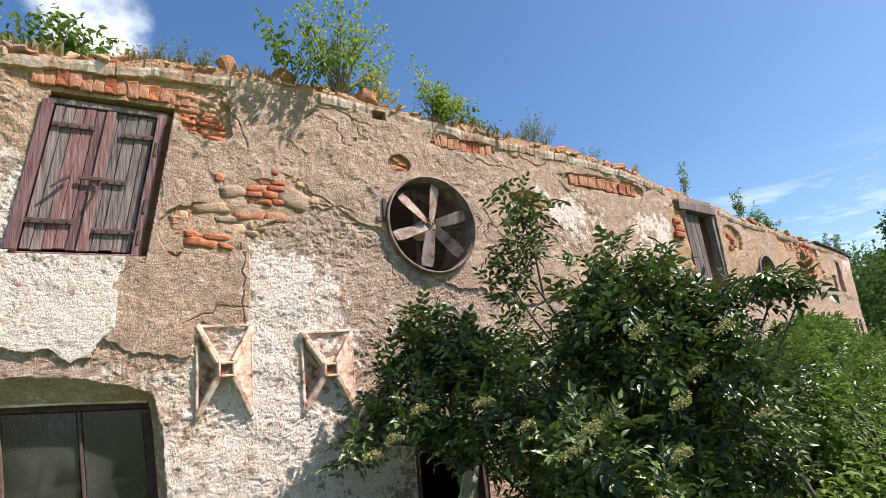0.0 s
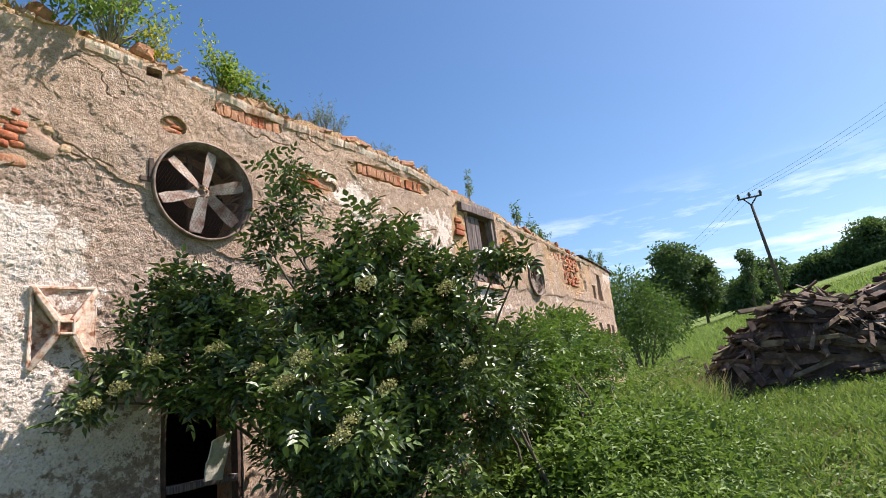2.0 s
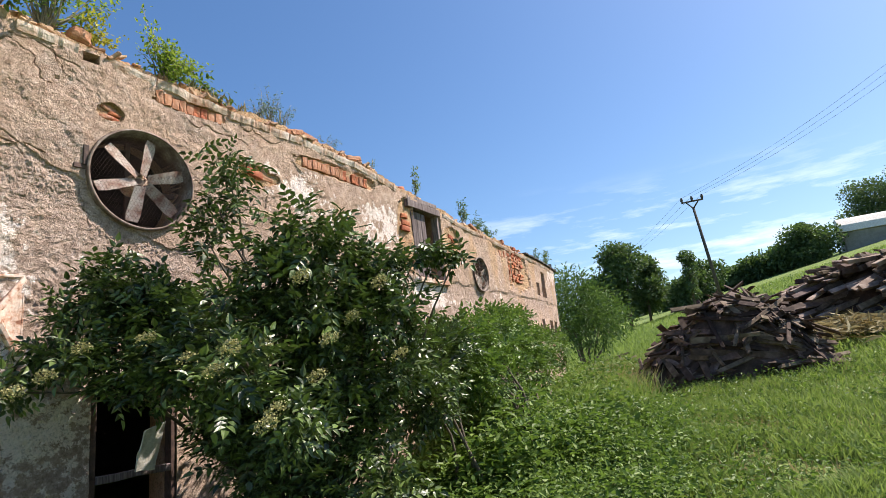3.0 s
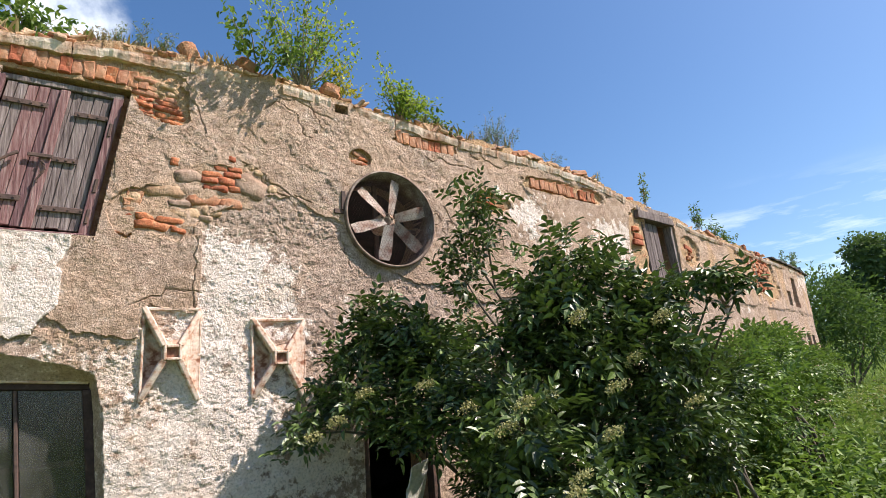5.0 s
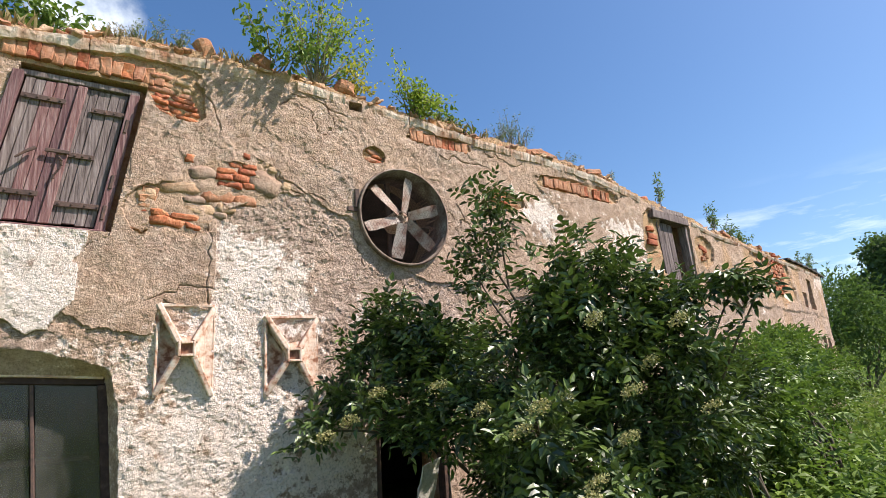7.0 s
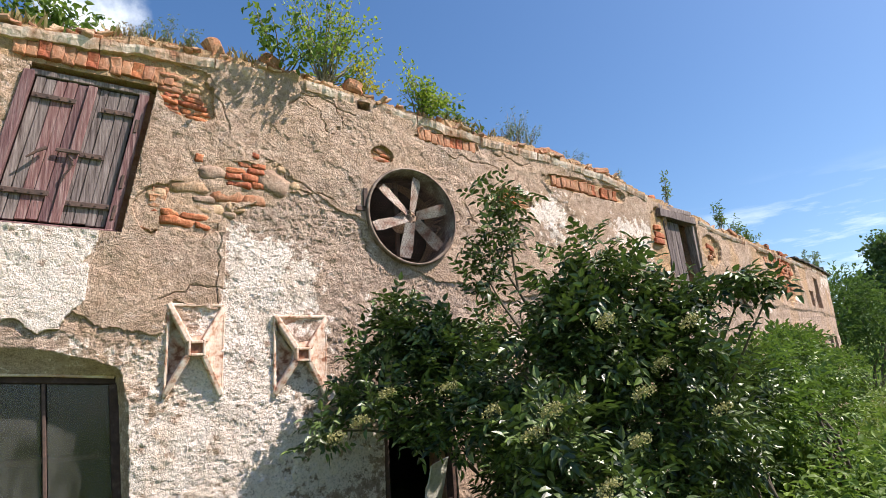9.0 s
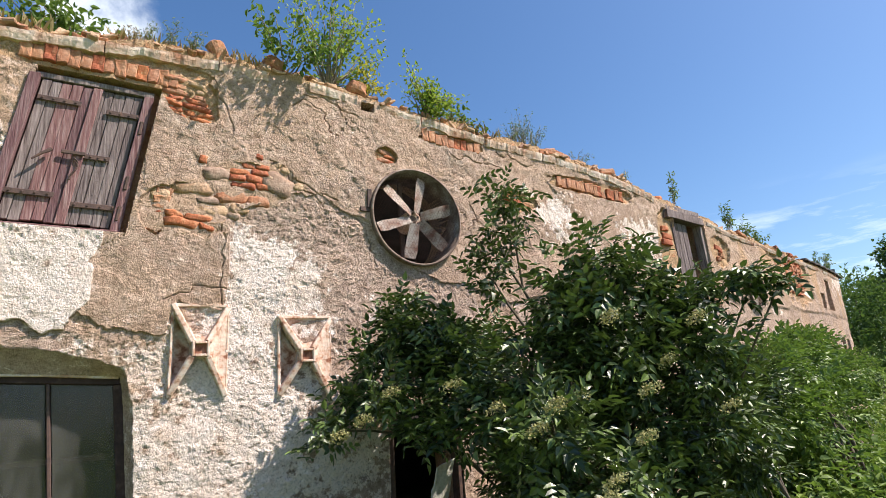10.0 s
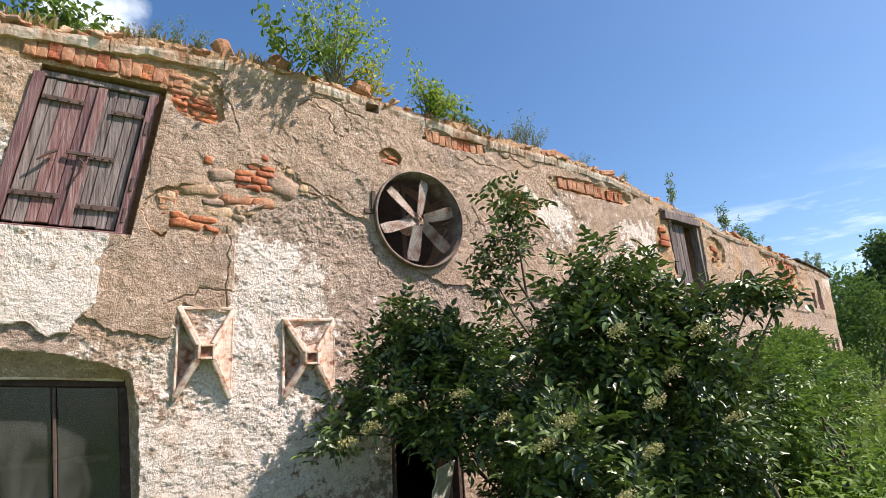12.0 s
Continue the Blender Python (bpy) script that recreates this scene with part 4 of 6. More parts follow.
    part("recess", box(-q + 0.006, q - 0.006, out + 0.006, out + 0.02, cz - q + 0.008, cz + q - 0.008), M_RUST, c, "rust-brown hollow of the centre box")
    part("top_edge", box(-w, w, -0.022, 0.02, h - 0.008 - drop / 2, h + 0.012 - drop / 2, wear=0.004, cuts=3), M_VENT, c)
    part("side_edge", box(-w - 0.008, -w + 0.008, -0.020, 0.02, 0.0, h, wear=0.004, cuts=3), M_VENT, c)
    part("side_edge", box(w - 0.006, w + 0.006, -0.014, 0.02, 0.0, h - drop, wear=0.004, cuts=3), M_VENT, c)
    return c


vent_cover(0.410, 0.742, 2.338, 1.762, "orange-flecked cream cast vent cover with crossed ribs", 0.02)
vent_cover(1.075, 1.440, 2.275, 1.725, "cream cast vent cover half hidden by elder leaves", 0.02)


# ---- ground ----
def ground():
    r = np.concatenate([np.arange(0, 30, 0.35), np.geomspace(30, 900, 60)])
    a = np.linspace(0, 2 * math.pi, 181)
    Rr, A = np.meshgrid(r, a, indexing="ij")
    X, Y = 3 + Rr * np.sin(A), -4 + Rr * np.cos(A)
    Z = ground_z(X, Y) + 0.05 * fractal(X, Y, 0.9, 201, 3) * (Rr < 60)
    ids = np.arange(X.size).reshape(X.shape)
    F = np.stack([ids[:-1, :-1], ids[1:, :-1], ids[1:, 1:], ids[:-1, 1:]], -1).reshape(-1, 4)
    me = np_mesh("ground", np.stack([X, Y, Z], -1).reshape(-1, 3), F[:, ::-1], M_GROUND, True)
    return tagged(new("ground", me), "sunlit green meadow rising gently to distant trees", "ground", kind="structure")


ground()


# ---- plants ----
EYE = Vector((0.0, -4.0, 1.65))


def spot(az, el, dist):
    """A place by its bearing from the front's normal, its rise and its distance over the ground, seen from the middle of the walk."""
    a, e = radians(az), radians(el)
    return np.array([EYE.x + dist * math.sin(a), EYE.y + dist * math.cos(a), EYE.z + dist * math.tan(e)])


def leaflet(length=1.0, width=0.45, fold=0.10, droop=0.12):
    V = np.array([(0, 0, 0), (0.33, 0, -0.02), (0.68, 0, -0.05 - droop * 0.4), (1, 0, -0.05 - droop), (0.3, 0.5, fold), (0.66, 0.36, fold * 0.7 - droop * 0.4), (0.3, -0.5, fold), (0.66, -0.36, fold * 0.7 - droop * 0.4)], float)
    V[:, 1] *= width
    F = np.array([(0, 1, 4), (4, 1, 2), (4, 2, 5), (5, 2, 3), (0, 6, 1), (6, 2, 1), (6, 5 + 2, 2), (7, 3, 2)])
    return V * length, F


def pinnate(pairs=2, length=1.0):
    """A compound leaf: a stalk with pairs of leaflets and one at the tip."""
    V, F, base = [], [], 0
    lv, lf = leaflet(0.43, 0.52)
    for i in range(pairs):
        t = 0.30 + 0.32 * i
        for side in (-1, 1):
            a = side * radians(62 - 8 * i)
            c, s = math.cos(a), math.sin(a)
            p = lv @ np.array([[c, s, 0], [-s, c, 0], [0, 0, 1]]) + np.array([t, 0, 0.02 * side])
            V.append(p), F.append(lf + base)
            base += len(lv)
    V.append(lv * 1.1 + np.array([0.30 + 0.32 * pairs - 0.06, 0, 0])), F.append(lf + base)
    base += len(lv)
    st = np.array([(0, 0.006, 0), (0, -0.006, 0), (0.3 + 0.32 * pairs, 0.003, 0), (0.3 + 0.32 * pairs, -0.003, 0)])
    V.append(st), F.append(np.array([(0, 1, 2), (1, 3, 2)]) + base)
    return np.concatenate(V) * length, np.concatenate(F)


def frames_for(direction, rng, roll=0.5):
    """Turns whose x runs along direction and whose z looks upwards, with some roll."""
    x = direction / np.linalg.norm(direction, axis=1, keepdims=True)
    up = np.array([0, 0, 1.0]) + rng.normal(0, roll, x.shape)
    y = np.cross(up, x)
    y /= np.linalg.norm(y, axis=1, keepdims=True) + 1e-9
    return np.stack([x, y, np.cross(x, y)], -1)


def strewn(name, template, P, D, size, mat, rng, roll=0.5):
    V, F = template
    R = frames_for(D, rng, roll)
    out = np.einsum("nij,kj->nki", R, V) * np.asarray(size)[:, None, None] + P[:, None, :]
    FF = (F[None] + (np.arange(len(P)) * len(V))[:, None, None]).reshape(-1, F.shape[1])
    return np_mesh(name, out.reshape(-1, 3), FF, mat)


def in_blobs(blobs, n, rng, shell=0.55):
    """Places in a crown of uneven lumps, thicker towards the outside, with the way outwards."""
    w = np.array([b[1] ** 2 * (b[2] if len(b) > 2 else 1) for b in blobs])
    k = rng.choice(len(blobs), n, p=w / w.sum())
    c, r = np.array([b[0] for b in blobs])[k], np.array([b[1] for b in blobs])[k]
    d = rng.normal(0, 1, (n, 3))
    d /= np.linalg.norm(d, axis=1, keepdims=True)
    q = shell + (1.05 - shell) * rng.rand(n) ** 0.6
    q *= 1 + 0.28 * np.sin(d[:, 0] * 5 + k) * np.cos(d[:, 2] * 6 + 2 * k)
    return c + d * (r * q)[:, None] * np.array([1, 1, 0.9]), d


def stem_set(parent, base, tips, r0, rng, bend=0.12):
    """Bent stems, each a part of its own.""" 
    for t in tips:
        a, b = Vector(base) + Vector((rng.normal(0, 0.08), rng.normal(0, 0.08), 0)), Vector(t)
        pts = [a.lerp(b, i / 6) + Vector((rng.normal(0, bend), rng.normal(0, bend), (0.10 if b.x > a.x - 0.4 else 0.9) * math.sin(math.pi * i / 6))) * (0 if i in (0, 6) else 0.5) for i in range(7)]
        part("stem", tube(pts, [r0 * (1 - 0.8 * i / 6) for i in range(7)], 6), M_BARK, parent, "", True)


def elder():
    rng = np.random.RandomState(3)
    e = thing("elder_bush", "dense dark green elder bush with fading flower heads against the wall", "bush", (2.4, -1.1, 0.0))
    e.matrix_world = Matrix.Identity(4)
    rows = ((37.6, 18.6, 3.85, 0.27, 0.9), (36.8, 15.0, 3.8, 0.27, 0.75), (36.0, 11.0, 3.75, 0.22, 0.7), (47.5, 11.0, 3.55, 0.34), (44, 9.6, 3.5, 0.32), (51.0, 8.4, 3.7, 0.26), (31, 5.4, 3.74, 0.30, 0.5), (28, 4.4, 3.7, 0.34, 0.55), (33, 2.2, 3.75, 0.34, 0.7),
            (42.5, 7.0, 3.4, 0.32, 0.8), (53.0, 5.2, 3.7, 0.28), (55.0, 7.6, 3.8, 0.15, 1.2), (57.2, 8.0, 3.85, 0.15, 1.3), (59.4, 8.2, 3.9, 0.15, 1.3), (61.4, 7.6, 3.95, 0.12, 1.3), (26.6, 8.2, 3.65, 0.28, 0.9), (29.0, 5.0, 3.5, 0.34, 0.8), (24.0, 4.2, 3.6, 0.26, 1.0), (31.5, 6.5, 3.5, 0.24, 0.6), (22.0, 1.0, 3.5, 0.22),
            (19.3, -2.2, 3.4, 0.20), (31.5, 3.0, 3.35, 0.36), (38.5, 1.6, 3.0, 0.38, 0.8), (46, 4, 3.1, 0.46, 1.3), (53, 3, 3.3, 0.42), (34.8, -2.0, 2.95, 0.34), (40, -3.4, 2.8, 0.30), (47, -3.8, 2.8, 0.45, 1.3),
            (53.2, -3.4, 3.1, 0.40), (39.5, -8.8, 2.7, 0.34), (46, -9.4, 2.7, 0.24), (50, -9, 3.0, 0.36), (55.6, 1.2, 3.6, 0.22), (56.6, -3.8, 3.5, 0.24), (43, -14, 2.8, 0.5), (50, -14, 2.9, 0.5), (36.4, -7.0, 3.0, 0.22), (28.0, -1.5, 3.2, 0.26), (31.0, -3.2, 3.05, 0.26), (25.0, 0.4, 3.2, 0.22))
    # the crown overhangs: the lower lumps stand back in its shade, but for two shoots that lean out
    shoots = ((46, -9.4), (40, -3.4))

    def stand(az, el, dist):
        if (az, el) in shoots:
            return dist
        if az < 32:
            return dist + 0.34
        return dist + (0.75 if el < -2.5 else 0.28 if el < 5 else -0.12)

    rows = [(r[0], r[1], stand(*r[:3]), *r[3:]) for r in rows]
    blobs = [(spot(*r[:3]), r[3] * 0.74, r[4] if len(r) > 4 else 1.0) for r in rows]
    tips = [b[0] for b in blobs if b[0][2] > 1.5]
    # further lumps added to shade the wall by the doorway and darken gaps
    blobs += [(np.array([x, y, z]), r, 1.2) for x, y, z, r in ((2.78, -0.5, 1.0, 0.28), (2.68, -0.45, 1.35, 0.22), (2.75, -0.75, 1.55, 0.34), (3.1, -0.85, 1.9, 0.34), (3.3, -0.9, 1.4, 0.36), (3.6, -0.8, 1.75, 0.32), (2.5, -0.9, 1.15, 0.34), (3.0, -0.8, 0.95, 0.40), (2.02, -0.45, 1.9, 0.19), (2.55, -0.5, 2.0, 0.24), (1.78, -0.3, 1.72, 0.16), (2.12, -0.42, 1.95, 0.20), (1.92, -0.36, 2.10, 0.19), (2.36, -0.5, 1.80, 0.20))]
    stem_set(e, (2.95, -0.95, 0.0), tips, 0.022, rng)
    P, d = in_blobs(blobs, 6400, rng, 0.25)
    D = d * np.array([1, 1, 0.6]) + np.array([0, 0, -0.05]) + rng.normal(0, 0.75, d.shape)
    big = rng.rand(len(P)) < 0.6
    for m, pairs in ((big, 2), (~big, 3)):
        part("crown", strewn("crown", pinnate(pairs, 1.0), P[m] - D[m] * 0.05, D[m], (0.102 + 0.060 * rng.rand(m.sum())) * (1.0 if pairs == 2 else 0.95), M_ELDER, rng, 0.42), None, e, "glossy dark green compound leaves")
    # fading flower heads: flat sprays of tiny stalked buds
    for az, el, dist in ((40.2, -1.4, 2.42), (42.6, -0.8, 2.45), (44.6, -8.2, 2.40), (38.4, -3.4, 2.5), (48, -4.5, 2.42), (43.8, -9.6, 2.35), (51, 2.0, 2.85), (35, -1.2, 2.62), (46.5, 6.4, 2.85),
                         (31, 1.2, 3.0), (22.6, -1.4, 3.25), (20.4, -2.6, 3.2), (25.2, 1.0, 3.3), (54, 5.6, 3.2), (55.5, -2.2, 2.95), (41, 5, 2.95), (49, -0.4, 2.62)):
        c = spot(az, el, dist + (0.05 if az < 32 or el > 5 or min(math.hypot(az - p, el - q) for p, q in shoots) < 3.2 else 0.34))
        u = rng.normal(0, 1, (170, 2))
        u *= (0.055 * rng.rand(170) ** 0.5 / (np.linalg.norm(u, axis=1) + 1e-9))[:, None]
        Q = c + np.stack([u[:, 0], u[:, 1] * 0.9, -6 * (u ** 2).sum(1) + rng.normal(0, 0.008, 170) - 0.5 * u[:, 1]], -1)
        part("flower_head", strewn("flower_head", leaflet(1, 0.8), Q, rng.normal(0, 1, Q.shape), 0.008 + 0.007 * rng.rand(170), M_BLOSSOM, rng, 1.0), None, e, "fading cream-green flower head")


elder()


def shrub(name, label, blobs, n, size, mat, seed, base, stem=0.02, roll=0.5, template=None, category="bush"):
    rng = np.random.RandomState(seed)
    s = thing(name, label, category)
    tips = [b[0] for b in blobs][:14]
    stem_set(s, base, tips, stem, rng, 0.06)
    P, d = in_blobs(blobs, n, rng, 0.35)
    D = d + rng.normal(0, 0.5, d.shape) + np.array([0, 0, -0.1])
    part("crown", strewn("crown", template or leaflet(1, 0.42), P, D, size * (0.65 + 0.7 * rng.rand(n)), mat, rng, roll), None, s)
    return s


def on_ground(x, y, h=0.0):
    return np.array([x, y, float(ground_z(x, y)) + h])


# shrubs and tall nettles along the wall
shrub("elder_shrub", "sunlit bright green shrub growing against the barn wall", [(spot(59.5, 0.0, 6.0), 0.30), (spot(61.5, 1.2, 6.6), 0.28), (spot(63.0, 1.0, 7.4), 0.24), (spot(58.4, -2.8, 5.6), 0.32), (spot(60.6, -1.6, 6.2), 0.28), (spot(63.2, -0.6, 7.2), 0.22), (spot(62.0, 2.6, 7.4), 0.15), (spot(64.0, 2.2, 7.8), 0.13), (spot(64.4, -0.2, 8.4), 0.26), (spot(62.6, 1.6, 8.2), 0.28), (spot(65.2, 0.0, 9.6), 0.28), (spot(66.0, -0.4, 10.6), 0.30), (spot(60.0, -4.4, 5.9), 0.30), (spot(62.4, -3.4, 6.8), 0.28), (spot(64.4, -2.6, 8.0), 0.26)], 4200, 0.074, M_SHRUB, 7, on_ground(5.6, -1.4), template=pinnate(2, 1.6))
shrub("elder_shrub", "rounded green shrub behind the elder in front of the wall", [(spot(56.2, -2.0, 5.0), 0.30), (spot(54.8, -5.5, 4.7), 0.30), (spot(57.6, -0.4, 5.4), 0.26)], 1300, 0.085, M_ELDER, 8, on_ground(4.2, -1.6), template=pinnate(2, 1.4))


def weeds(name, label, n, az, rr, height, size, mat, seed, template=None, lean=0.5):
    """Herbs over a stretch of ground: leaves at all heights of many small stalks."""
    rng = np.random.RandomState(seed)
    k = max(8, n // 14)
    a, r = np.radians(az[0] + (az[1] - az[0]) * rng.rand(k)), rr[0] + (rr[1] - rr[0]) * rng.rand(k) ** 1.15
    cx, cy = EYE.x + r * np.sin(a), EYE.y + r * np.cos(a)
    keep = cy < front(cx) - 0.12
    cx, cy = cx[keep], cy[keep]
    i = rng.randint(0, len(cx), n)
    top = height * (0.45 + 0.75 * rng.rand(len(cx)) * (1 + 0.4 * fractal(cx, cy, 0.8, seed, 2)))
    t = rng.rand(n) ** 0.7
    spread = 0.05 + 0.10 * t
    P = np.stack([cx[i] + rng.normal(0, 1, n) * spread, cy[i] + rng.normal(0, 1, n) * spread, ground_z(cx[i], cy[i]) + t * top[i]], -1)
    D = rng.normal(0, 1, (n, 3)) * np.array([1, 1, 0.35]) + np.array([0, 0, lean])
    me = strewn(name, template or leaflet(1, 0.5), P, D, size * (0.6 + 0.8 * rng.rand(n)), mat, rng, 0.4)
    return tagged(new(name, me), label, "weeds", kind="stuff")


weeds("nettles", "tall green nettles and herbs along the foot of the wall", 14000, (57, 73), (5.6, 14), 0.62, 0.075, M_NETTLE, 21)
weeds("nettles", "knee-high green nettles round the shrubs", 10000, (54, 66), (4.9, 7.8), 0.70, 0.075, M_NETTLE, 25)
weeds("nettles", "low leafy herbs between the elder and the meadow", 30000, (55, 78), (4.2, 8.5), 0.36, 0.055, M_NETTLE, 22)
weeds("low_weeds", "patches of broad-leaved weeds in the meadow", 24000, (58, 102), (4.5, 12), 0.19, 0.052, M_NETTLE, 23)
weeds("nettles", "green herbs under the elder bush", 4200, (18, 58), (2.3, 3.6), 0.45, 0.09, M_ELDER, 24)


def grass(name, label, n, az, rr, height, width, mat, seed, power=1.0, fade=False):
    rng = np.random.RandomState(seed)
    a = np.radians(az[0] + (az[1] - az[0]) * (rng.rand(n) + (rng.rand(n) if fade else 0)) / (2 if fade else 1))
    r = rr[0] * (rr[1] / rr[0]) ** (rng.rand(n) ** power)
    x, y = EYE.x + r * np.sin(a), EYE.y + r * np.cos(a)
    clump = fractal(x, y, 1.3, seed, 3)
    keep = (y < front(x) - 0.1) & (clump > -0.55)
    x, y, clump = x[keep], y[keep], clump[keep]
    n = len(x)
    h = height * (0.45 + 0.7 * rng.rand(n) + 0.3 * clump)
    w = width * (0.6 + 0.8 * rng.rand(n))
    t = rng.rand(n) * 2 * math.pi
    side = np.stack([np.cos(t), np.sin(t), 0 * t], -1) * w[:, None] / 2
    lean = np.stack([np.cos(t * 3 + 1), np.sin(t * 3 + 1), 0 * t], -1) * (h * (0.15 + 0.55 * rng.rand(n)))[:, None]
    b = np.stack([x, y, ground_z(x, y) - 0.02], -1)
    up = np.array([0, 0, 1.0])
    V = np.stack([b - side, b + side, b + lean * 0.35 + up * h[:, None] * 0.6 - side * 0.8, b + lean * 0.35 + up * h[:, None] * 0.6 + side * 0.8, b + lean + up * h[:, None] * 0.95], 1)
    F = np.array([(0, 1, 3), (0, 3, 2), (2, 3, 4)])
    FF = (F[None] + (np.arange(n) * 5)[:, None, None]).reshape(-1, 3)
    return tagged(new(name, np_mesh(name, V.reshape(-1, 3), FF, mat)), label, "grass", kind="stuff")


grass("grass", "lush green meadow grass in the sun", 120000, (48, 104), (4.2, 14), 0.20, 0.016, M_GRASS, 31)
grass("grass", "green meadow grass on the far slope", 60000, (60, 106), (12, 60), 0.26, 0.05, M_GRASS, 32)
grass("tall_grass", "tall pale grass going to seed near the wall", 24000, (56, 76), (8.0, 20), 0.50, 0.014, M_GRASS, 33, 1.0, True)
grass("dry_grass", "bleached dry grass stalks in the meadow", 2600, (66, 76), (9.5, 15), 0.5, 0.012, M_STRAW, 34, 1.0, True)
grass("dry_grass", "scattered straw-coloured blades in the meadow", 11000, (55, 104), (4.4, 12), 0.15, 0.010, M_STRAW, 35)
grass("grass", "trodden green meadow grass round the viewer", 40000, (60, 395), (1.6, 9), 0.11, 0.010, M_GRASS, 36)


# ---- plants rooted on top of the wall ----
def sapling(label, base, tips, n, size, mat, seed, blob=0.12, category="sapling", template=None, thick=0.009):
    rng = np.random.RandomState(seed)
    s = thing("sapling", label, category)
    P, D = [], []
    if len(tips) > 7 and category == "sapling":
        tips = list(tips) + [tuple(np.array(base) + (np.array(t) - np.array(base)) * rng.uniform(0.75, 1.05) + rng.normal(0, 0.07, 3)) for t in tips for _ in range(2)]
    for t in tips:
        a, b = np.array(base) + rng.normal(0, 0.02, 3) * np.array([1, 1, 0]), np.array(t)
        pts = [a + (b - a) * i / 5 + np.array([0, 0, 0.06 * math.sin(math.pi * i / 5)]) + rng.normal(0, 0.012, 3) * (i not in (0,)) for i in range(6)]
        part("stem", tube(pts, [thick * (1 - 0.85 * i / 5) for i in range(6)], 5), M_TWIG, s, "", True)
        m = n // len(tips)
        q = 0.35 + 0.7 * rng.rand(m)
        P.append(a + (b - a) * np.minimum(q, 1.02)[:, None] + rng.normal(0, blob / 2, (m, 3)))
        D.append(rng.normal(0, 1, (m, 3)) + (b - a) * 0.6)
    P, D = np.concatenate(P), np.concatenate(D)
    part("foliage", strewn("foliage", template or leaflet(1, 0.55), P, D, size * (0.6 + 0.8 * rng.rand(len(P))), mat, rng, 0.7), None, s)
    return s


r_ = random.Random(9)
sapling("young yellow-green sapling growing on the broken wall top", (1.50, 0.12, 4.15), [(1.50 + x, 0.05 + y, 4.17 + z) for x, y, z in ((-0.40, -0.1, 0.62), (-0.25, -0.05, 0.82), (-0.1, 0.05, 0.95), (0.06, -0.1, 1.02), (0.2, 0.05, 0.88), (0.34, -0.12, 0.66), (0.52, 0, 0.62), (0.12, -0.2, 0.6), (0.40, 0.02, 0.30), (-0.02, 0.1, 0.5))], 1500, 0.036, M_BIRCH, 41, 0.085)
sapling("yellowing low shoot on the wall top", (1.75, 0.08, 4.12), [(1.75 + x, 0.05 + y, 4.14 + z) for x, y, z in ((0.10, -0.06, 0.30), (0.0, -0.1, 0.24), (0.16, 0, 0.20), (0.22, -0.08, 0.10), (0.06, 0, 0.14))], 330, 0.036, M_YELLOW, 46, 0.06)
sapling("dark green leafy shrub rooted in the wall top", (1.12, 0.1, 4.16), [(1.12 + x, 0.02 + y, 4.16 + z) for x, y, z in ((-0.16, -0.30, 0.30), (-0.26, -0.34, 0.20), (0.02, -0.32, 0.30), (0.14, -0.26, 0.2), (-0.30, -0.25, 0.34), (0.26, -0.24, 0.14), (0.34, -0.3, 0.24))], 340, 0.050, M_NETTLE, 42, 0.07)
sapling("bushy green sapling on the wall top", (2.42, 0.1, 4.08), [(2.42 + x, 0.05 + y, 4.08 + z) for x, y, z in ((-0.12, 0, 0.50), (-0.2, -0.05, 0.38), (0.0, -0.1, 0.34), (0.12, 0, 0.36), (0.24, -0.1, 0.24), (0.02, -0.12, 0.2), (0.32, 0, 0.14), (0.12, -0.12, 0.15), (-0.06, -0.1, 0.25))], 1000, 0.036, M_BIRCH, 43, 0.07)
sapling("small green sprig on the wall top", (2.72, 0.1, 4.03), [(2.72 + x, 0.05, 4.03 + z) for x, z in ((-0.02, 0.25), (0.1, 0.18), (0.22, 0.1), (0.34, 0.10))], 180, 0.045, M_NETTLE, 44, 0.07)
sapling("leafy green bush on the wall top behind the eave", (-0.40, 0.35, 4.1), [(-0.40 + x, 0.35 + y, 4.1 + z) for x, y, z in ((-0.22, 0, 0.45), (-0.1, 0, 0.40), (0.05, -0.1, 0.34), (0.2, 0, 0.36), (0.28, 0, 0.26), (0, -0.1, 0.2), (-0.05, 0, 0.52), (0.22, -0.05, 0.18), (-0.2, 0, 0.2))], 850, 0.055, M_NETTLE, 45, 0.13)
for s, h, m, k in ((0.16, 0.22, M_DRYWEED, 7), (0.30, 0.26, M_DRYWEED, 6), (0.46, 0.20, M_DRYWEED, 9), (0.08, 0.14, M_STRAW, 8), (3.55, 0.42, M_DRYWEED, 18), (3.40, 0.24, M_DRYWEED, 16), (3.70, 0.34, M_DRYWEED, 14), (4.35, 0.20, M_DRYWEED, 5), (5.15, 0.22, M_DRYWEED, 2), (6.15, 0.52, M_DRYWEED, 5), (7.6, 0.50, M_NETTLE, 9), (8.1, 0.36, M_NETTLE, 9), (8.6, 0.25, M_NETTLE, 7), (11.6, 0.34, M_DRYWEED, 4), (12.6, 0.4, M_DRYWEED, 5), (12.9, 0.45, M_DRYWEED, 5)):
    b = on_wall(s, float(eave(s)) + 0.03, -0.06)
    wide = 0.16 if s > 3 else 0.06
    sapling("thin grey-green weed on the wall top", tuple(b), [(b.x + r_.uniform(-wide, wide), b.y + r_.uniform(-0.1, 0.05), b.z + h * r_.uniform(0.5, 1.05)) for _ in range(k)], 60 + 14 * k, 0.022 if s < 6 else 0.05, m, int(s * 100) + 7, 0.03, "weed", leaflet(1, 0.3), 0.004)
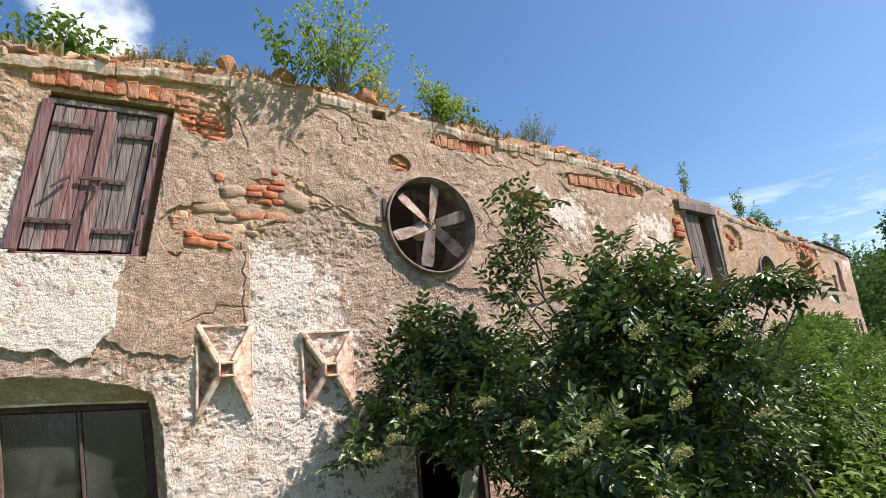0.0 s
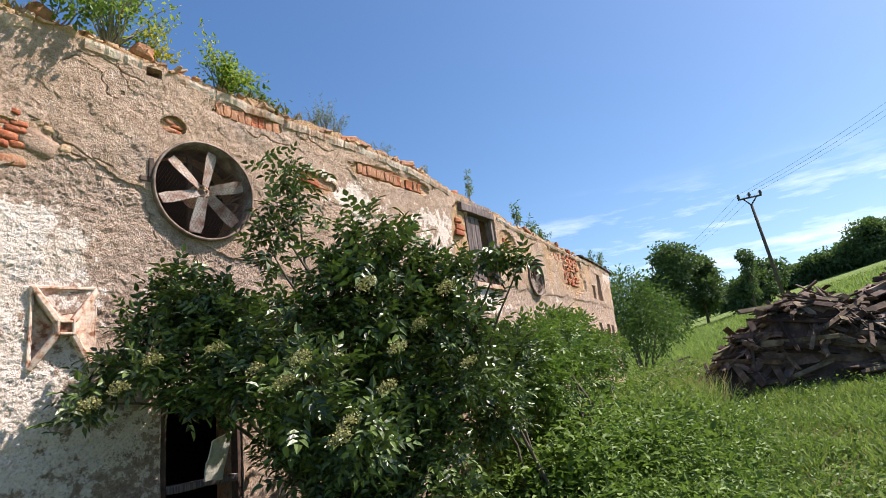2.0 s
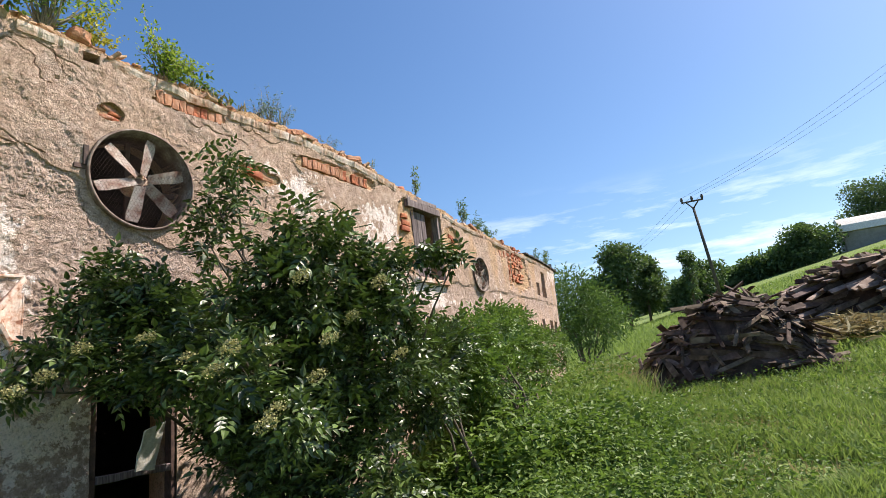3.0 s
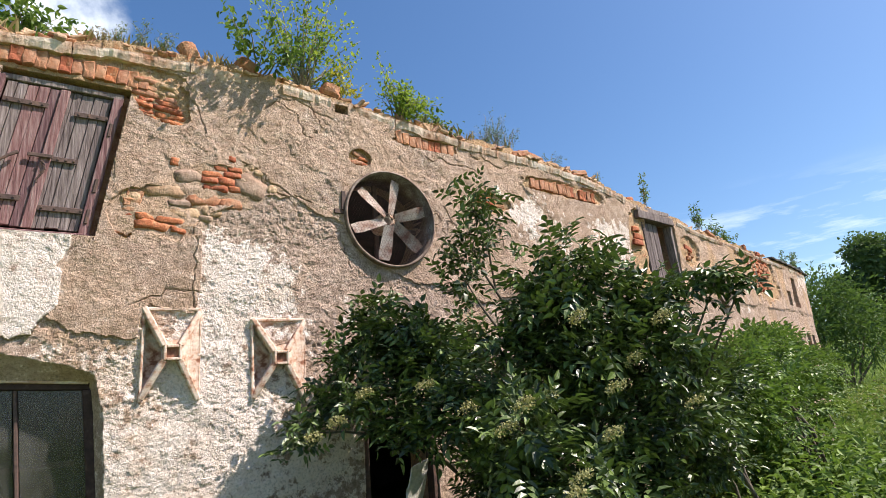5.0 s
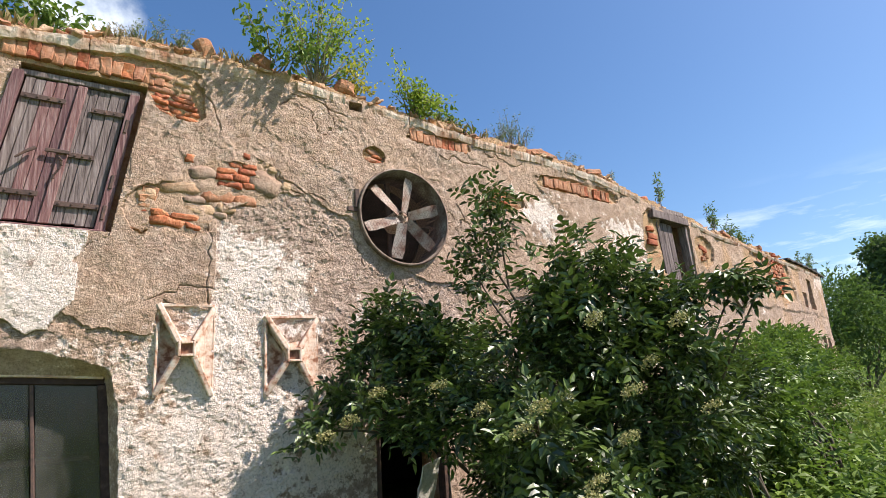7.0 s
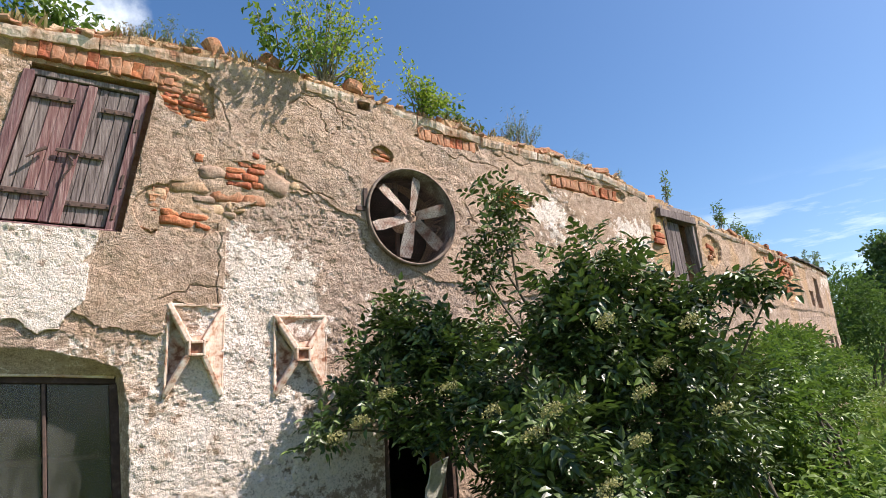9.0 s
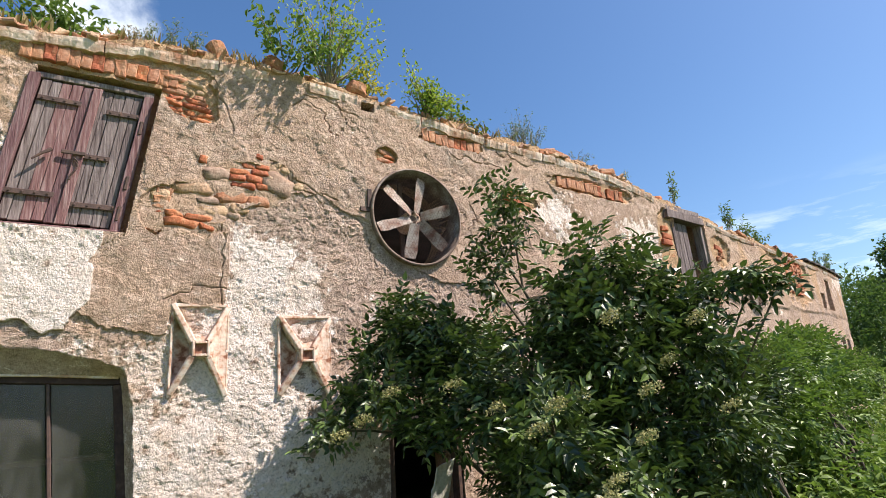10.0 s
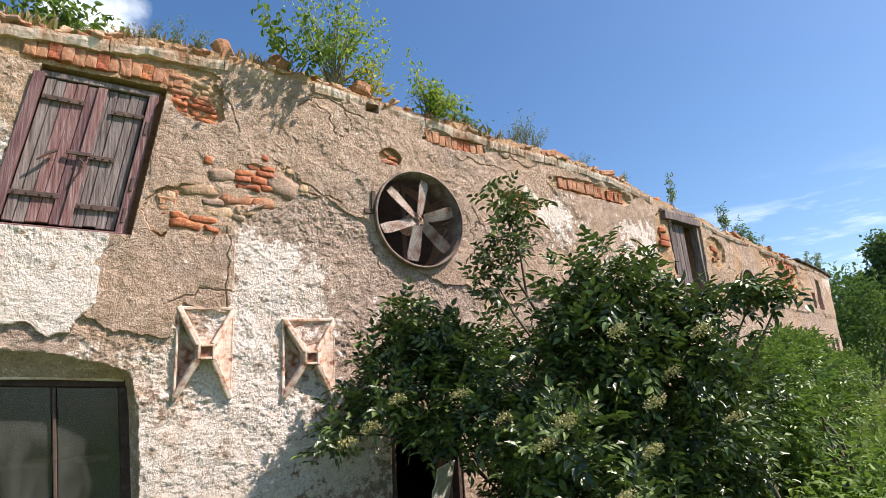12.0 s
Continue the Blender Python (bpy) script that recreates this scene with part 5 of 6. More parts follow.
for s, w, n in ((0.9, 0.5, 150), (2.9, 0.6, 120), (0.2, 0.5, 160), (-0.6, 0.4, 120)):
    rng = np.random.RandomState(int(s * 10) + 60)
    x = s + w * (rng.rand(n) - 0.5)
    P = np.stack([x, 0.02 + 0.12 * rng.rand(n), eave(x) + 0.04], -1)
    D = rng.normal(0, 0.35, (n, 3)) + np.array([0, -0.2, 1.0])
    tagged(new("dry_tuft", strewn("dry_tuft", leaflet(1, 0.06), P, D, 0.05 + 0.10 * rng.rand(n), M_STRAW, rng, 1.0)), "dry straw-coloured grass tuft on the wall top", "grass", kind="stuff")


# ---- far trees ----
def tree(label, az, el, dist, width, seed, lumps=11, n=2600, size=0.40, mat=None, low=0.25, trunk=True):
    rng = np.random.RandomState(seed)
    g = spot(az, 0, dist)
    z0 = float(ground_z(g[0], g[1])) - 0.3
    top = EYE.z + dist * math.tan(radians(el))
    H = top - z0
    t = thing("tree", label, "tree", (g[0], g[1], z0))
    blobs = []
    for i in range(lumps):
        f = (i + 0.5) / lumps
        zz = H * (low + (1 - low) * f)
        reach = width / 2 * math.sin(math.pi * min(0.93, 0.22 + 0.72 * f)) * (0.55 + 0.5 * rng.rand())
        a = rng.rand() * 6.28
        r = min(width * 0.30 * (0.7 + 0.6 * rng.rand()), (H - zz) * 0.9 + 0.12 * H)
        blobs.append((np.array([reach * math.cos(a) * 0.7, reach * math.sin(a) * 0.7, min(zz, H - r * 0.95)]), r))
    limbs = [tube([(0, 0, 0), (0.05, 0, H * 0.3), tuple(blobs[len(blobs) // 2][0])], [H * 0.022, H * 0.017, H * 0.006], 7)]
    for b in blobs[::2]:
        limbs.append(tube([(0, 0, H * 0.25), tuple(b[0] * 0.6 + np.array([0, 0, H * 0.12])), tuple(b[0])], [H * 0.012, H * 0.008, H * 0.003], 5))
    part("trunk", merge(limbs), M_BARK, t, "", True)
    n = int(n * 1.5)
    P, d = in_blobs(blobs, n, rng, 0.35)
    part("crown", strewn("crown", leaflet(1, 0.8), P, d + rng.normal(0, 0.6, d.shape), size * (0.6 + 0.8 * rng.rand(n)), mat or M_FAR, rng, 0.8), None, t)
    return t


for row in (("dark green broad tree behind the meadow", 71.8, 10.2, 60, 5.0, 51, 12, 5700, 0.26), ("dark green tree beside a taller one", 73.6, 8.6, 62, 4.0, 52, 10, 3800, 0.26),
            ("green tree behind the barn's end", 69.4, 7.4, 60, 5.0, 53, 10, 3800, 0.26), ("low distant tree at the edge of the meadow", 75.4, 5.6, 85, 5.0, 54, 8, 2280, 0.31), ("low distant tree at the meadow's edge", 76.8, 5.3, 90, 5.0, 64, 8, 2280, 0.31),
            ("slender light green tree beside the pole", 77.6, 8.6, 58, 2.0, 55, 9, 1520, 0.19), ("low bushy tree behind the pole", 78.8, 7.4, 62, 4.6, 56, 9, 3040, 0.26), ("bushy tree at the foot of the slope", 76.9, 6.0, 60, 3.4, 57, 8, 2090, 0.25),
            ("dark tree in a row along the meadow", 81.2, 6.4, 88, 5.5, 58, 9, 3230, 0.34), ("dark tree in a row along the slope", 82.8, 7.0, 88, 5.5, 59, 9, 3230, 0.34), ("dark tree in the hedgerow", 84.2, 7.3, 88, 5.5, 60, 9, 3230, 0.34),
            ("dark tree in the long hedgerow", 85.6, 7.6, 86, 5.5, 61, 9, 3230, 0.34), ("taller round tree in the hedgerow", 87.2, 9.1, 84, 5.6, 62, 11, 4370, 0.31), ("large round tree beside the pale hall", 91.3, 11.6, 112, 8.8, 63, 12, 4940, 0.31), ("tall tree beside the pale hall", 95.4, 12.8, 108, 7.5, 65, 12, 4560, 0.31), ("tree behind the pale hall", 93.6, 10.4, 116, 7.0, 66, 9, 2660, 0.31)):
    tree(*row)
shrub("hedge_bush", "large bright green bush at the end of the barn", [(spot(66.6, 4.6, 21), 1.2), (spot(68.4, 4.4, 21), 1.2), (spot(70, 3.4, 22), 1.0), (spot(67.4, 6.0, 21), 0.9), (spot(65.4, 5.4, 23), 1.2), (spot(71.2, 2.6, 23), 0.7), (spot(66, 2.4, 20), 1.0), (spot(69.2, 2.0, 20.5), 1.0)], 9000, 0.13, M_HEDGE, 70, on_ground(*spot(68, 0, 21)[:2]), 0.05)
far_woods = []
rngw = np.random.RandomState(80)
for az in np.arange(58, 112, 1.1):
    c = spot(az, 0, 150 + 20 * rngw.rand())
    far_woods.append((np.array([c[0], c[1], float(ground_z(c[0], c[1])) + 3]), 3.2 + 1.8 * rngw.rand()))
Pw, dw = in_blobs(far_woods, 9000, rngw, 0.4)
tagged(new("far_woods", strewn("far_woods", leaflet(1, 0.8), Pw, dw + rngw.normal(0, 0.6, dw.shape), 1.0 + 0.9 * rngw.rand(len(Pw)), M_FAR, rngw, 0.8)), "dark line of woods along the horizon", "woods", kind="stuff")


# ---- timber heaps on the meadow ----
def plank_mesh(name, L, w, h, seed, mat):
    bm = box(-L / 2, L / 2, -w / 2, w / 2, -h / 2, h / 2, bevel=0.006, cuts=0)
    r = random.Random(seed)
    for v in bm.verts:
        v.co += Vector((r.uniform(-0.05, 0.05), r.uniform(-0.008, 0.008), r.uniform(-0.006, 0.006)))
    return bm_mesh(name, bm, mat)


PLANKS = [plank_mesh("plank", L, w, h, i, M_TIMBER_PALE if i in (2, 5) else M_TIMBER) for i, (L, w, h) in enumerate(((0.8, 0.09, 0.022), (1.0, 0.08, 0.03), (0.6, 0.12, 0.02), (1.2, 0.06, 0.03), (0.9, 0.05, 0.04), (0.5, 0.09, 0.022), (1.3, 0.10, 0.025)))]
BEAMS = [plank_mesh("beam", L, w, h, 20 + i, M_TIMBER_PALE if i in (0, 3) else M_TIMBER) for i, (L, w, h) in enumerate(((1.8, 0.11, 0.09), (1.5, 0.12, 0.08), (1.2, 0.10, 0.10), (2.0, 0.14, 0.04), (1.0, 0.12, 0.10)))]


def heap_core(name, f, x0, x1, y0, y1, place, yaw, parent, n=26):
    """A closed mound under the boards."""
    X, Y = np.meshgrid(np.linspace(x0, x1, n), np.linspace(y0, y1, n), indexing="ij")
    Z = np.maximum(f(X, Y) - 0.10, -0.15)
    ids = np.arange(n * n).reshape(n, n)
    F = np.stack([ids[:-1, :-1], ids[1:, :-1], ids[1:, 1:], ids[:-1, 1:]], -1).reshape(-1, 4)
    m = Matrix.Translation(place) @ Matrix.Rotation(yaw, 4, "Z")
    V = [tuple(m @ Vector(p)) for p in np.stack([X, Y, Z], -1).reshape(-1, 3)]
    return part(name, np_mesh(name, V, F, M_TIMBER), None, parent)


def heap(label, az, dist, f, half, depth, n, meshes, seed, along_x=False, name="timber_heap"):
    """Boards thrown on a mound; across: to the right as one walks up to it, the second axis leads away."""
    rng = random.Random(seed)
    g = spot(az, 0, dist)
    place = Vector((g[0], g[1], float(ground_z(g[0], g[1])) - 0.05))
    yaw = -radians(az)
    t = thing(name, label, "timber heap")
    heap_core("core", f, -half, half, -depth, depth, place, yaw, t)
    m = Matrix.Translation(place) @ Matrix.Rotation(yaw, 4, "Z")
    for i in range(n):
        for _ in range(30):
            x, y = rng.uniform(-half, half), rng.uniform(-depth, depth * 0.7)
            if f(x, y) > 0.04:
                break
        z = float(f(x, y))
        e = 0.12
        nx, ny = (float(f(x + e, y)) - float(f(x - e, y))) / (2 * e), (float(f(x, y + e)) - float(f(x, y - e))) / (2 * e)
        normal = Vector((-nx, -ny, 1)).normalized()
        turn = rng.gauss(0.95, 0.28) if along_x else rng.choice((0.2, 1.3, 1.9, 2.7, 1.1)) + rng.gauss(0, 0.35)
        d = Vector((math.cos(turn), math.sin(turn), 0))
        d = (d - normal * d.dot(normal) * (0.9 if not along_x else 0.5)).normalized()
        d = (d + Vector((rng.gauss(0, 0.09), rng.gauss(0, 0.09), rng.gauss(0, 0.10)))).normalized()
        side = normal.cross(d).normalized()
        rot = Matrix((d, side, d.cross(side))).transposed().to_4x4()
        ob = new(meshes[0].name.split(".")[0], rng.choice(meshes))
        ob.parent = t
        ob.matrix_basis = m @ Matrix.Translation((x, y, z - rng.uniform(-0.03, 0.10))) @ rot @ Matrix.Rotation(rng.gauss(0, 0.3), 4, "X")
    return t


def mound_a(x, y):
    top = np.interp(x, [-1.65, -1.4, -0.85, -0.2, 0.25, 0.8, 1.3, 1.65], [0.0, 0.3, 0.78, 1.25, 1.42, 1.25, 0.75, 0.1])
    return top * np.clip(1.05 - (np.abs(y + 0.0) / 1.15) ** 3.2, 0, 1) + 0.06 * np.sin(np.asarray(x) * 9) * np.cos(np.asarray(y) * 7)


def mound_b(x, y):
    top = np.interp(x, [-1.6, -1.35, -1.1, -0.4, 0.5, 2.0, 3.2], [0.0, 0.45, 0.80, 1.05, 1.22, 1.40, 1.45])
    return top * np.clip(1.08 - (np.abs(y) / 1.1) ** 3, 0, 1) + 0.05 * np.sin(np.asarray(x) * 8)


heap("heap of dark broken boards and laths on the grass", 80.9, 11.6, mound_a, 1.75, 1.15, 420, PLANKS, 3)
heap("long stack of old grey beams behind the boards", 91.6, 16.0, mound_b, 2.2, 1.1, 290, BEAMS, 4, True, "beam_stack")
g_ = spot(88.5, 0, 13.2)
hay = thing("hay_layer", "layer of dry brown hay and flat boards on the grass", "hay")
rngh = np.random.RandomState(90)
for k in range(9):
    bm = box(-1.9, 1.9, -0.09, 0.09, -0.02, 0.02, bevel=0.004, wear=0.01, cuts=2)
    ob = part("board", bm, M_TIMBER, hay)
    ob.matrix_basis = Matrix.Translation((g_[0] + 0.05 * k, g_[1] + 0.3 - 0.14 * k, float(ground_z(g_[0], g_[1])) + 0.14 + 0.012 * (k % 3))) @ Matrix.Rotation(radians(-84 + 3 * math.sin(k * 2)), 4, "Z")
n_ = 2600
Ph = np.stack([g_[0] + rngh.normal(0.2, 0.45, n_), g_[1] + rngh.normal(-0.2, 0.75, n_), np.zeros(n_)], -1)
Ph[:, 2] = ground_z(Ph[:, 0], Ph[:, 1]) + 0.18 + 0.22 * rngh.rand(n_) * np.exp(-((Ph[:, 1] - g_[1] + 0.3) / 0.8) ** 2)
part("hay", strewn("hay", leaflet(1, 0.05), Ph, rngh.normal(0, 1, Ph.shape) * np.array([1, 1, 0.2]), 0.16 + 0.2 * rngh.rand(n_), M_STRAW, rngh, 0.8), None, hay)
heap("small heap of pale broken boards in the grass", 71.4, 19.0, lambda x, y: 0.42 * np.clip(1 - (np.asarray(x) / 0.8) ** 2 - (np.asarray(y) / 0.8) ** 2, 0, 1), 0.7, 0.7, 26, PLANKS, 8, False, "timber_heap")


# ---- power pole with its wires ----
def power_pole():
    g = spot(80.0, 0, 50)
    z0 = float(ground_z(g[0], g[1]))
    p = thing("power_pole", "dark wooden power pole with a forked arm and insulators", "power pole", (g[0], g[1], z0))
    H = EYE.z + 50 * math.tan(radians(12.2)) - z0
    ax = Vector((math.cos(radians(79.5)), -math.sin(radians(79.5)), 0))
    top = Vector((0, 0, H)) - ax * 0.75
    part("mast", tube([(0, 0, -0.2), top * 0.5, top], [0.15, 0.13, 0.10], 10), M_STEEL, p, "", True)
    for s in (-1, 1):
        part("brace", tube([top, top + ax * 0.5 * s + Vector((0, 0, 0.62))], [0.06, 0.05], 6), M_STEEL, p)
    part("crossarm", tube([top - ax * 0.85 + Vector((0, 0, 0.62)), top + ax * 0.85 + Vector((0, 0, 0.62))], [0.07, 0.07], 6), M_STEEL, p)
    for s in (-0.78, 0, 0.78):
        part("insulator", tube([top + ax * s + Vector((0, 0, 0.68)), top + ax * s + Vector((0, 0, 0.85)), top + ax * s + Vector((0, 0, 1.05))], [0.08, 0.12, 0.07], 8), M_STEEL, p)
    at = Vector((g[0], g[1], z0)) + top + Vector((0, 0, 1.02))
    near, away = Vector(spot(108, 24, 36)), Vector(spot(70.5, 8.6, 110))
    for s in (-0.78, 0, 0.78):
        for end in (near, away):
            a, b = at + ax * s, end + ax * s
            pts = [a.lerp(b, i / 10) - Vector((0, 0, 0.9 * math.sin(math.pi * i / 10))) for i in range(11)]
            tagged(part("power_line", tube(pts, [0.008] * 11, 4), M_STEEL), "thin dark power line sagging from the pole", "cable", "power lines")


power_pole()


def pale_hall():
    """A long hall with a low rounded roof on the hilltop."""
    g = spot(94.6, 0, 90)
    z0 = float(ground_z(g[0], g[1])) - 0.6
    h = thing("farm_hall", "long pale grey farm hall with a low rounded roof", "building", (g[0], g[1], z0))
    L, W = 16.0, 5.0
    rot = Matrix.Rotation(-radians(94.6) + 0.15, 4, "Z")
    wall_h = EYE.z + 90 * math.tan(radians(7.3)) - z0
    bm = box(-L / 2, L / 2, -W, W, -4.5, wall_h, bevel=0.05)
    bm.transform(rot)
    part("wall", bm, M_GREYWALL, h)
    bm = bmesh.new()
    rows = []
    for i in range(9):
        a = math.pi * i / 8
        rows.append([bm.verts.new((x, -(W + 0.3) * math.cos(a), wall_h + 0.02 + 2.3 * math.sin(a))) for x in (-L / 2 - 0.3, L / 2 + 0.3)])
    for a, b in zip(rows, rows[1:]):
        bm.faces.new((a[0], a[1], b[1], b[0]))
    bm.faces.new([r[0] for r in rows])
    bm.faces.new([r[1] for r in rows][::-1])
    bm.faces.new((rows[0][0], rows[-1][0], rows[-1][1], rows[0][1]))
    bm.transform(rot)
    part("roof", bm, M_WHITE, h, "pale rounded roof")


pale_hall()


# ---- bricks and stones of the wall, each its own piece ----
def piece_mesh(name, L, h, t, seed, mat, round_=0.012, wear=0.010):
    bm = box(-L / 2, L / 2, -t / 2, t / 2, -h / 2, h / 2, bevel=round_, cuts=1)
    for v in bm.verts:
        v.co += noise.noise_vector(v.co * 14 + Vector((seed * 7.3, seed, 0))) * wear
    return bm_mesh(name, bm, mat, False)


def rubble_mesh(name, L, h, seed, mat, square=3.0, t=0.10):
    """A worn stone or brick: a rounded block with a slightly pillowed, uneven face."""
    bm = bmesh.new()
    bmesh.ops.create_cube(bm, size=2.0)
    bmesh.ops.subdivide_edges(bm, edges=bm.edges[:], cuts=4, use_grid_fill=True)
    for v in bm.verts:
        u, y, w = v.co
        k = (abs(u) ** square + abs(w) ** square) ** (1 / square)
        k = max(abs(u), abs(w)) / k if k > 1e-6 else 1.0
        fall = 1 - 0.22 * max(abs(u), abs(w)) ** 6
        p = Vector((u * k * L / 2, y * fall * t / 2, w * k * h / 2))
        v.co = p + noise.noise_vector(p * 11 + Vector((seed * 5.1, 0, seed))) * 0.016 + noise.noise_vector(p * 45 + Vector((seed, 3, 0))) * 0.005
    return bm_mesh(name, bm, mat, True)


SOLDIERS = [piece_mesh("brick", 0.064, h, 0.11, i, m, 0.006, 0.016) for i, (h, m) in enumerate(((0.125, M_BRICK_PALE), (0.11, M_BRICK_PALE), (0.12, M_BRICK), (0.115, M_BRICK_PALE)))]
CHIPS = [piece_mesh("brick_chip", L, h, 0.07, 50 + i, m, 0.008, 0.026) for i, (L, h, m) in enumerate(((0.09, 0.045, M_STONE), (0.06, 0.035, M_BRICK_PALE), (0.12, 0.030, M_STONE), (0.07, 0.045, M_STONE_TAN), (0.10, 0.028, M_STONE)))]
BRICKS = [piece_mesh("brick", L, 0.060, 0.09, 10 + i, m, 0.008, 0.018) for i, (L, m) in enumerate(((0.24, M_BRICK), (0.2, M_BRICK), (0.14, M_BRICK), (0.22, M_BRICK_PALE), (0.12, M_BRICK_PALE), (0.26, M_BRICK_PALE)))]
STONES = [piece_mesh("stone", L, h, 0.10, 30 + i, m, 0.020, 0.020) for i, (L, h, m) in enumerate(((0.26, 0.10, M_STONE), (0.18, 0.11, M_STONE), (0.2, 0.08, M_STONE), (0.14, 0.07, M_STONE), (0.3, 0.09, M_BRICK_PALE), (0.16, 0.12, M_BRICK_PALE)))]
rngb = random.Random(12)


def lay(mesh, s, z, d, roll=0.0, parent=None, tip=0.0):
    ob = new(mesh.name.split(".")[0], mesh)
    ob.parent = parent or (wall_front if s < 4.2 else wall_front_far)
    yaw = math.atan(float(slope(s)))
    ob.matrix_basis = Matrix.Translation(on_wall(s, z, d)) @ Matrix.Rotation(yaw, 4, "Z") @ Matrix.Rotation(roll, 4, "Y") @ Matrix.Rotation(tip, 4, "X")
    return ob


# flat arch of upright bricks over the hatch
for i in range(14):
    s = -0.50 + 0.0645 * i
    lay(SOLDIERS[i % 4], s, 3.925 - 0.012 * (i / 12) + rngb.uniform(-0.004, 0.004), -0.050 + rngb.uniform(-0.006, 0.008), 0.05 + rngb.gauss(0, 0.025))
# shattered thin courses between the hatch and the render
z = 3.925
row = 0
while z > 3.64:
    s = 0.275 + 0.03 * (row % 2)
    end = 0.52 + 0.40 * (3.92 - z)
    while s < end:
        w = rngb.uniform(0.09, 0.19)
        if s + w > end + 0.05:
            w = max(0.06, end - s)
        mat = rngb.choice((M_BRICK_PALE, M_BRICK_PALE, M_STONE_TAN)) if z > 3.80 or s > 0.46 else M_BRICK
        lay(rubble_mesh("brick", w, rngb.uniform(0.042, 0.054), 200 + row * 9 + int(s * 30), mat, 5.0), s + w / 2, z - 0.12 * (s - 0.28), -0.046 + rngb.uniform(-0.012, 0.012), rngb.gauss(0.12, 0.05))
        s += w + 0.006
    z -= 0.044
    row += 1
# bare reveal beside the hatch
for i in range(5):
    lay(rngb.choice(BRICKS[2:5]), 0.275 + 0.012 * i, 2.835 + 0.062 * i, -0.040 + rngb.uniform(-0.008, 0.008), rngb.gauss(0, 0.05), None)
# the patch of stones and red bricks, bedded almost flush in tan mortar: along, up, length, height, lean, stone
PATCH = ((0.495, 3.132, 0.265, 0.085, -0.13, M_STONE_TAN), (0.640, 3.250, 0.175, 0.085, -0.10, M_STONE_PINK), (1.068, 3.235, 0.215, 0.145, 0.50, M_STONE_PINK),
         (0.737, 3.100, 0.210, 0.088, -0.08, M_BRICK_PALE), (0.930, 3.090, 0.165, 0.090, -0.04, M_BRICK_PALE), (0.640, 2.990, 0.200, 0.075, 0.02, M_STONE_TAN),
         (0.660, 2.912, 0.170, 0.070, -0.10, M_STONE_TAN), (0.600, 3.050, 0.150, 0.045, -0.05, M_STONE_PINK), (0.300, 3.060, 0.120, 0.080, 0.05, M_STONE_TAN), (0.310, 2.975, 0.130, 0.060, 0.05, M_BRICK_PALE),
         (1.130, 3.355, 0.090, 0.050, 0.30, M_STONE_TAN), (1.205, 3.325, 0.080, 0.045, 0.20, M_STONE_PINK), (1.060, 3.392, 0.070, 0.040, 0.10, M_STONE_TAN), (1.225, 3.240, 0.075, 0.055, 0.30, M_STONE_TAN),
         (0.800, 3.020, 0.120, 0.055, 0.05, M_STONE_TAN), (0.760, 2.960, 0.080, 0.045, 0.0, M_STONE_PINK))
RED = ((0.430, 2.880, 0.215, 0.058, 0.10), (0.530, 2.922, 0.190, 0.050, 0.07), (0.395, 2.935, 0.120, 0.045, 0.04), (0.955, 3.356, 0.105, 0.048, -0.02), (0.845, 3.345, 0.095, 0.046, 0.02), (0.795, 3.296, 0.150, 0.050, 0.0), (0.930, 3.303, 0.115, 0.050, -0.06),
       (0.775, 3.243, 0.110, 0.050, 0.04), (0.895, 3.251, 0.120, 0.050, -0.04), (0.815, 3.191, 0.165, 0.050, 0.0), (0.950, 3.200, 0.095, 0.048, -0.05), (0.555, 3.345, 0.060, 0.050, 0.20), (0.590, 2.865, 0.100, 0.040, 0.0), (0.925, 3.432, 0.070, 0.040, 0.25))
for i, (s, z, L, h, r, mat) in enumerate(PATCH):
    lay(rubble_mesh("stone", L * 1.06, h * 1.14, 300 + i, mat, 3.6), s, z, -0.034 + rngb.uniform(-0.004, 0.006), r)
for i, (s, z, L, h, r) in enumerate(RED):
    lay(rubble_mesh("brick", L * 1.04, h * 1.10, 340 + i, M_BRICK, 8.0), s, z, -0.028 + rngb.uniform(-0.005, 0.006), r)
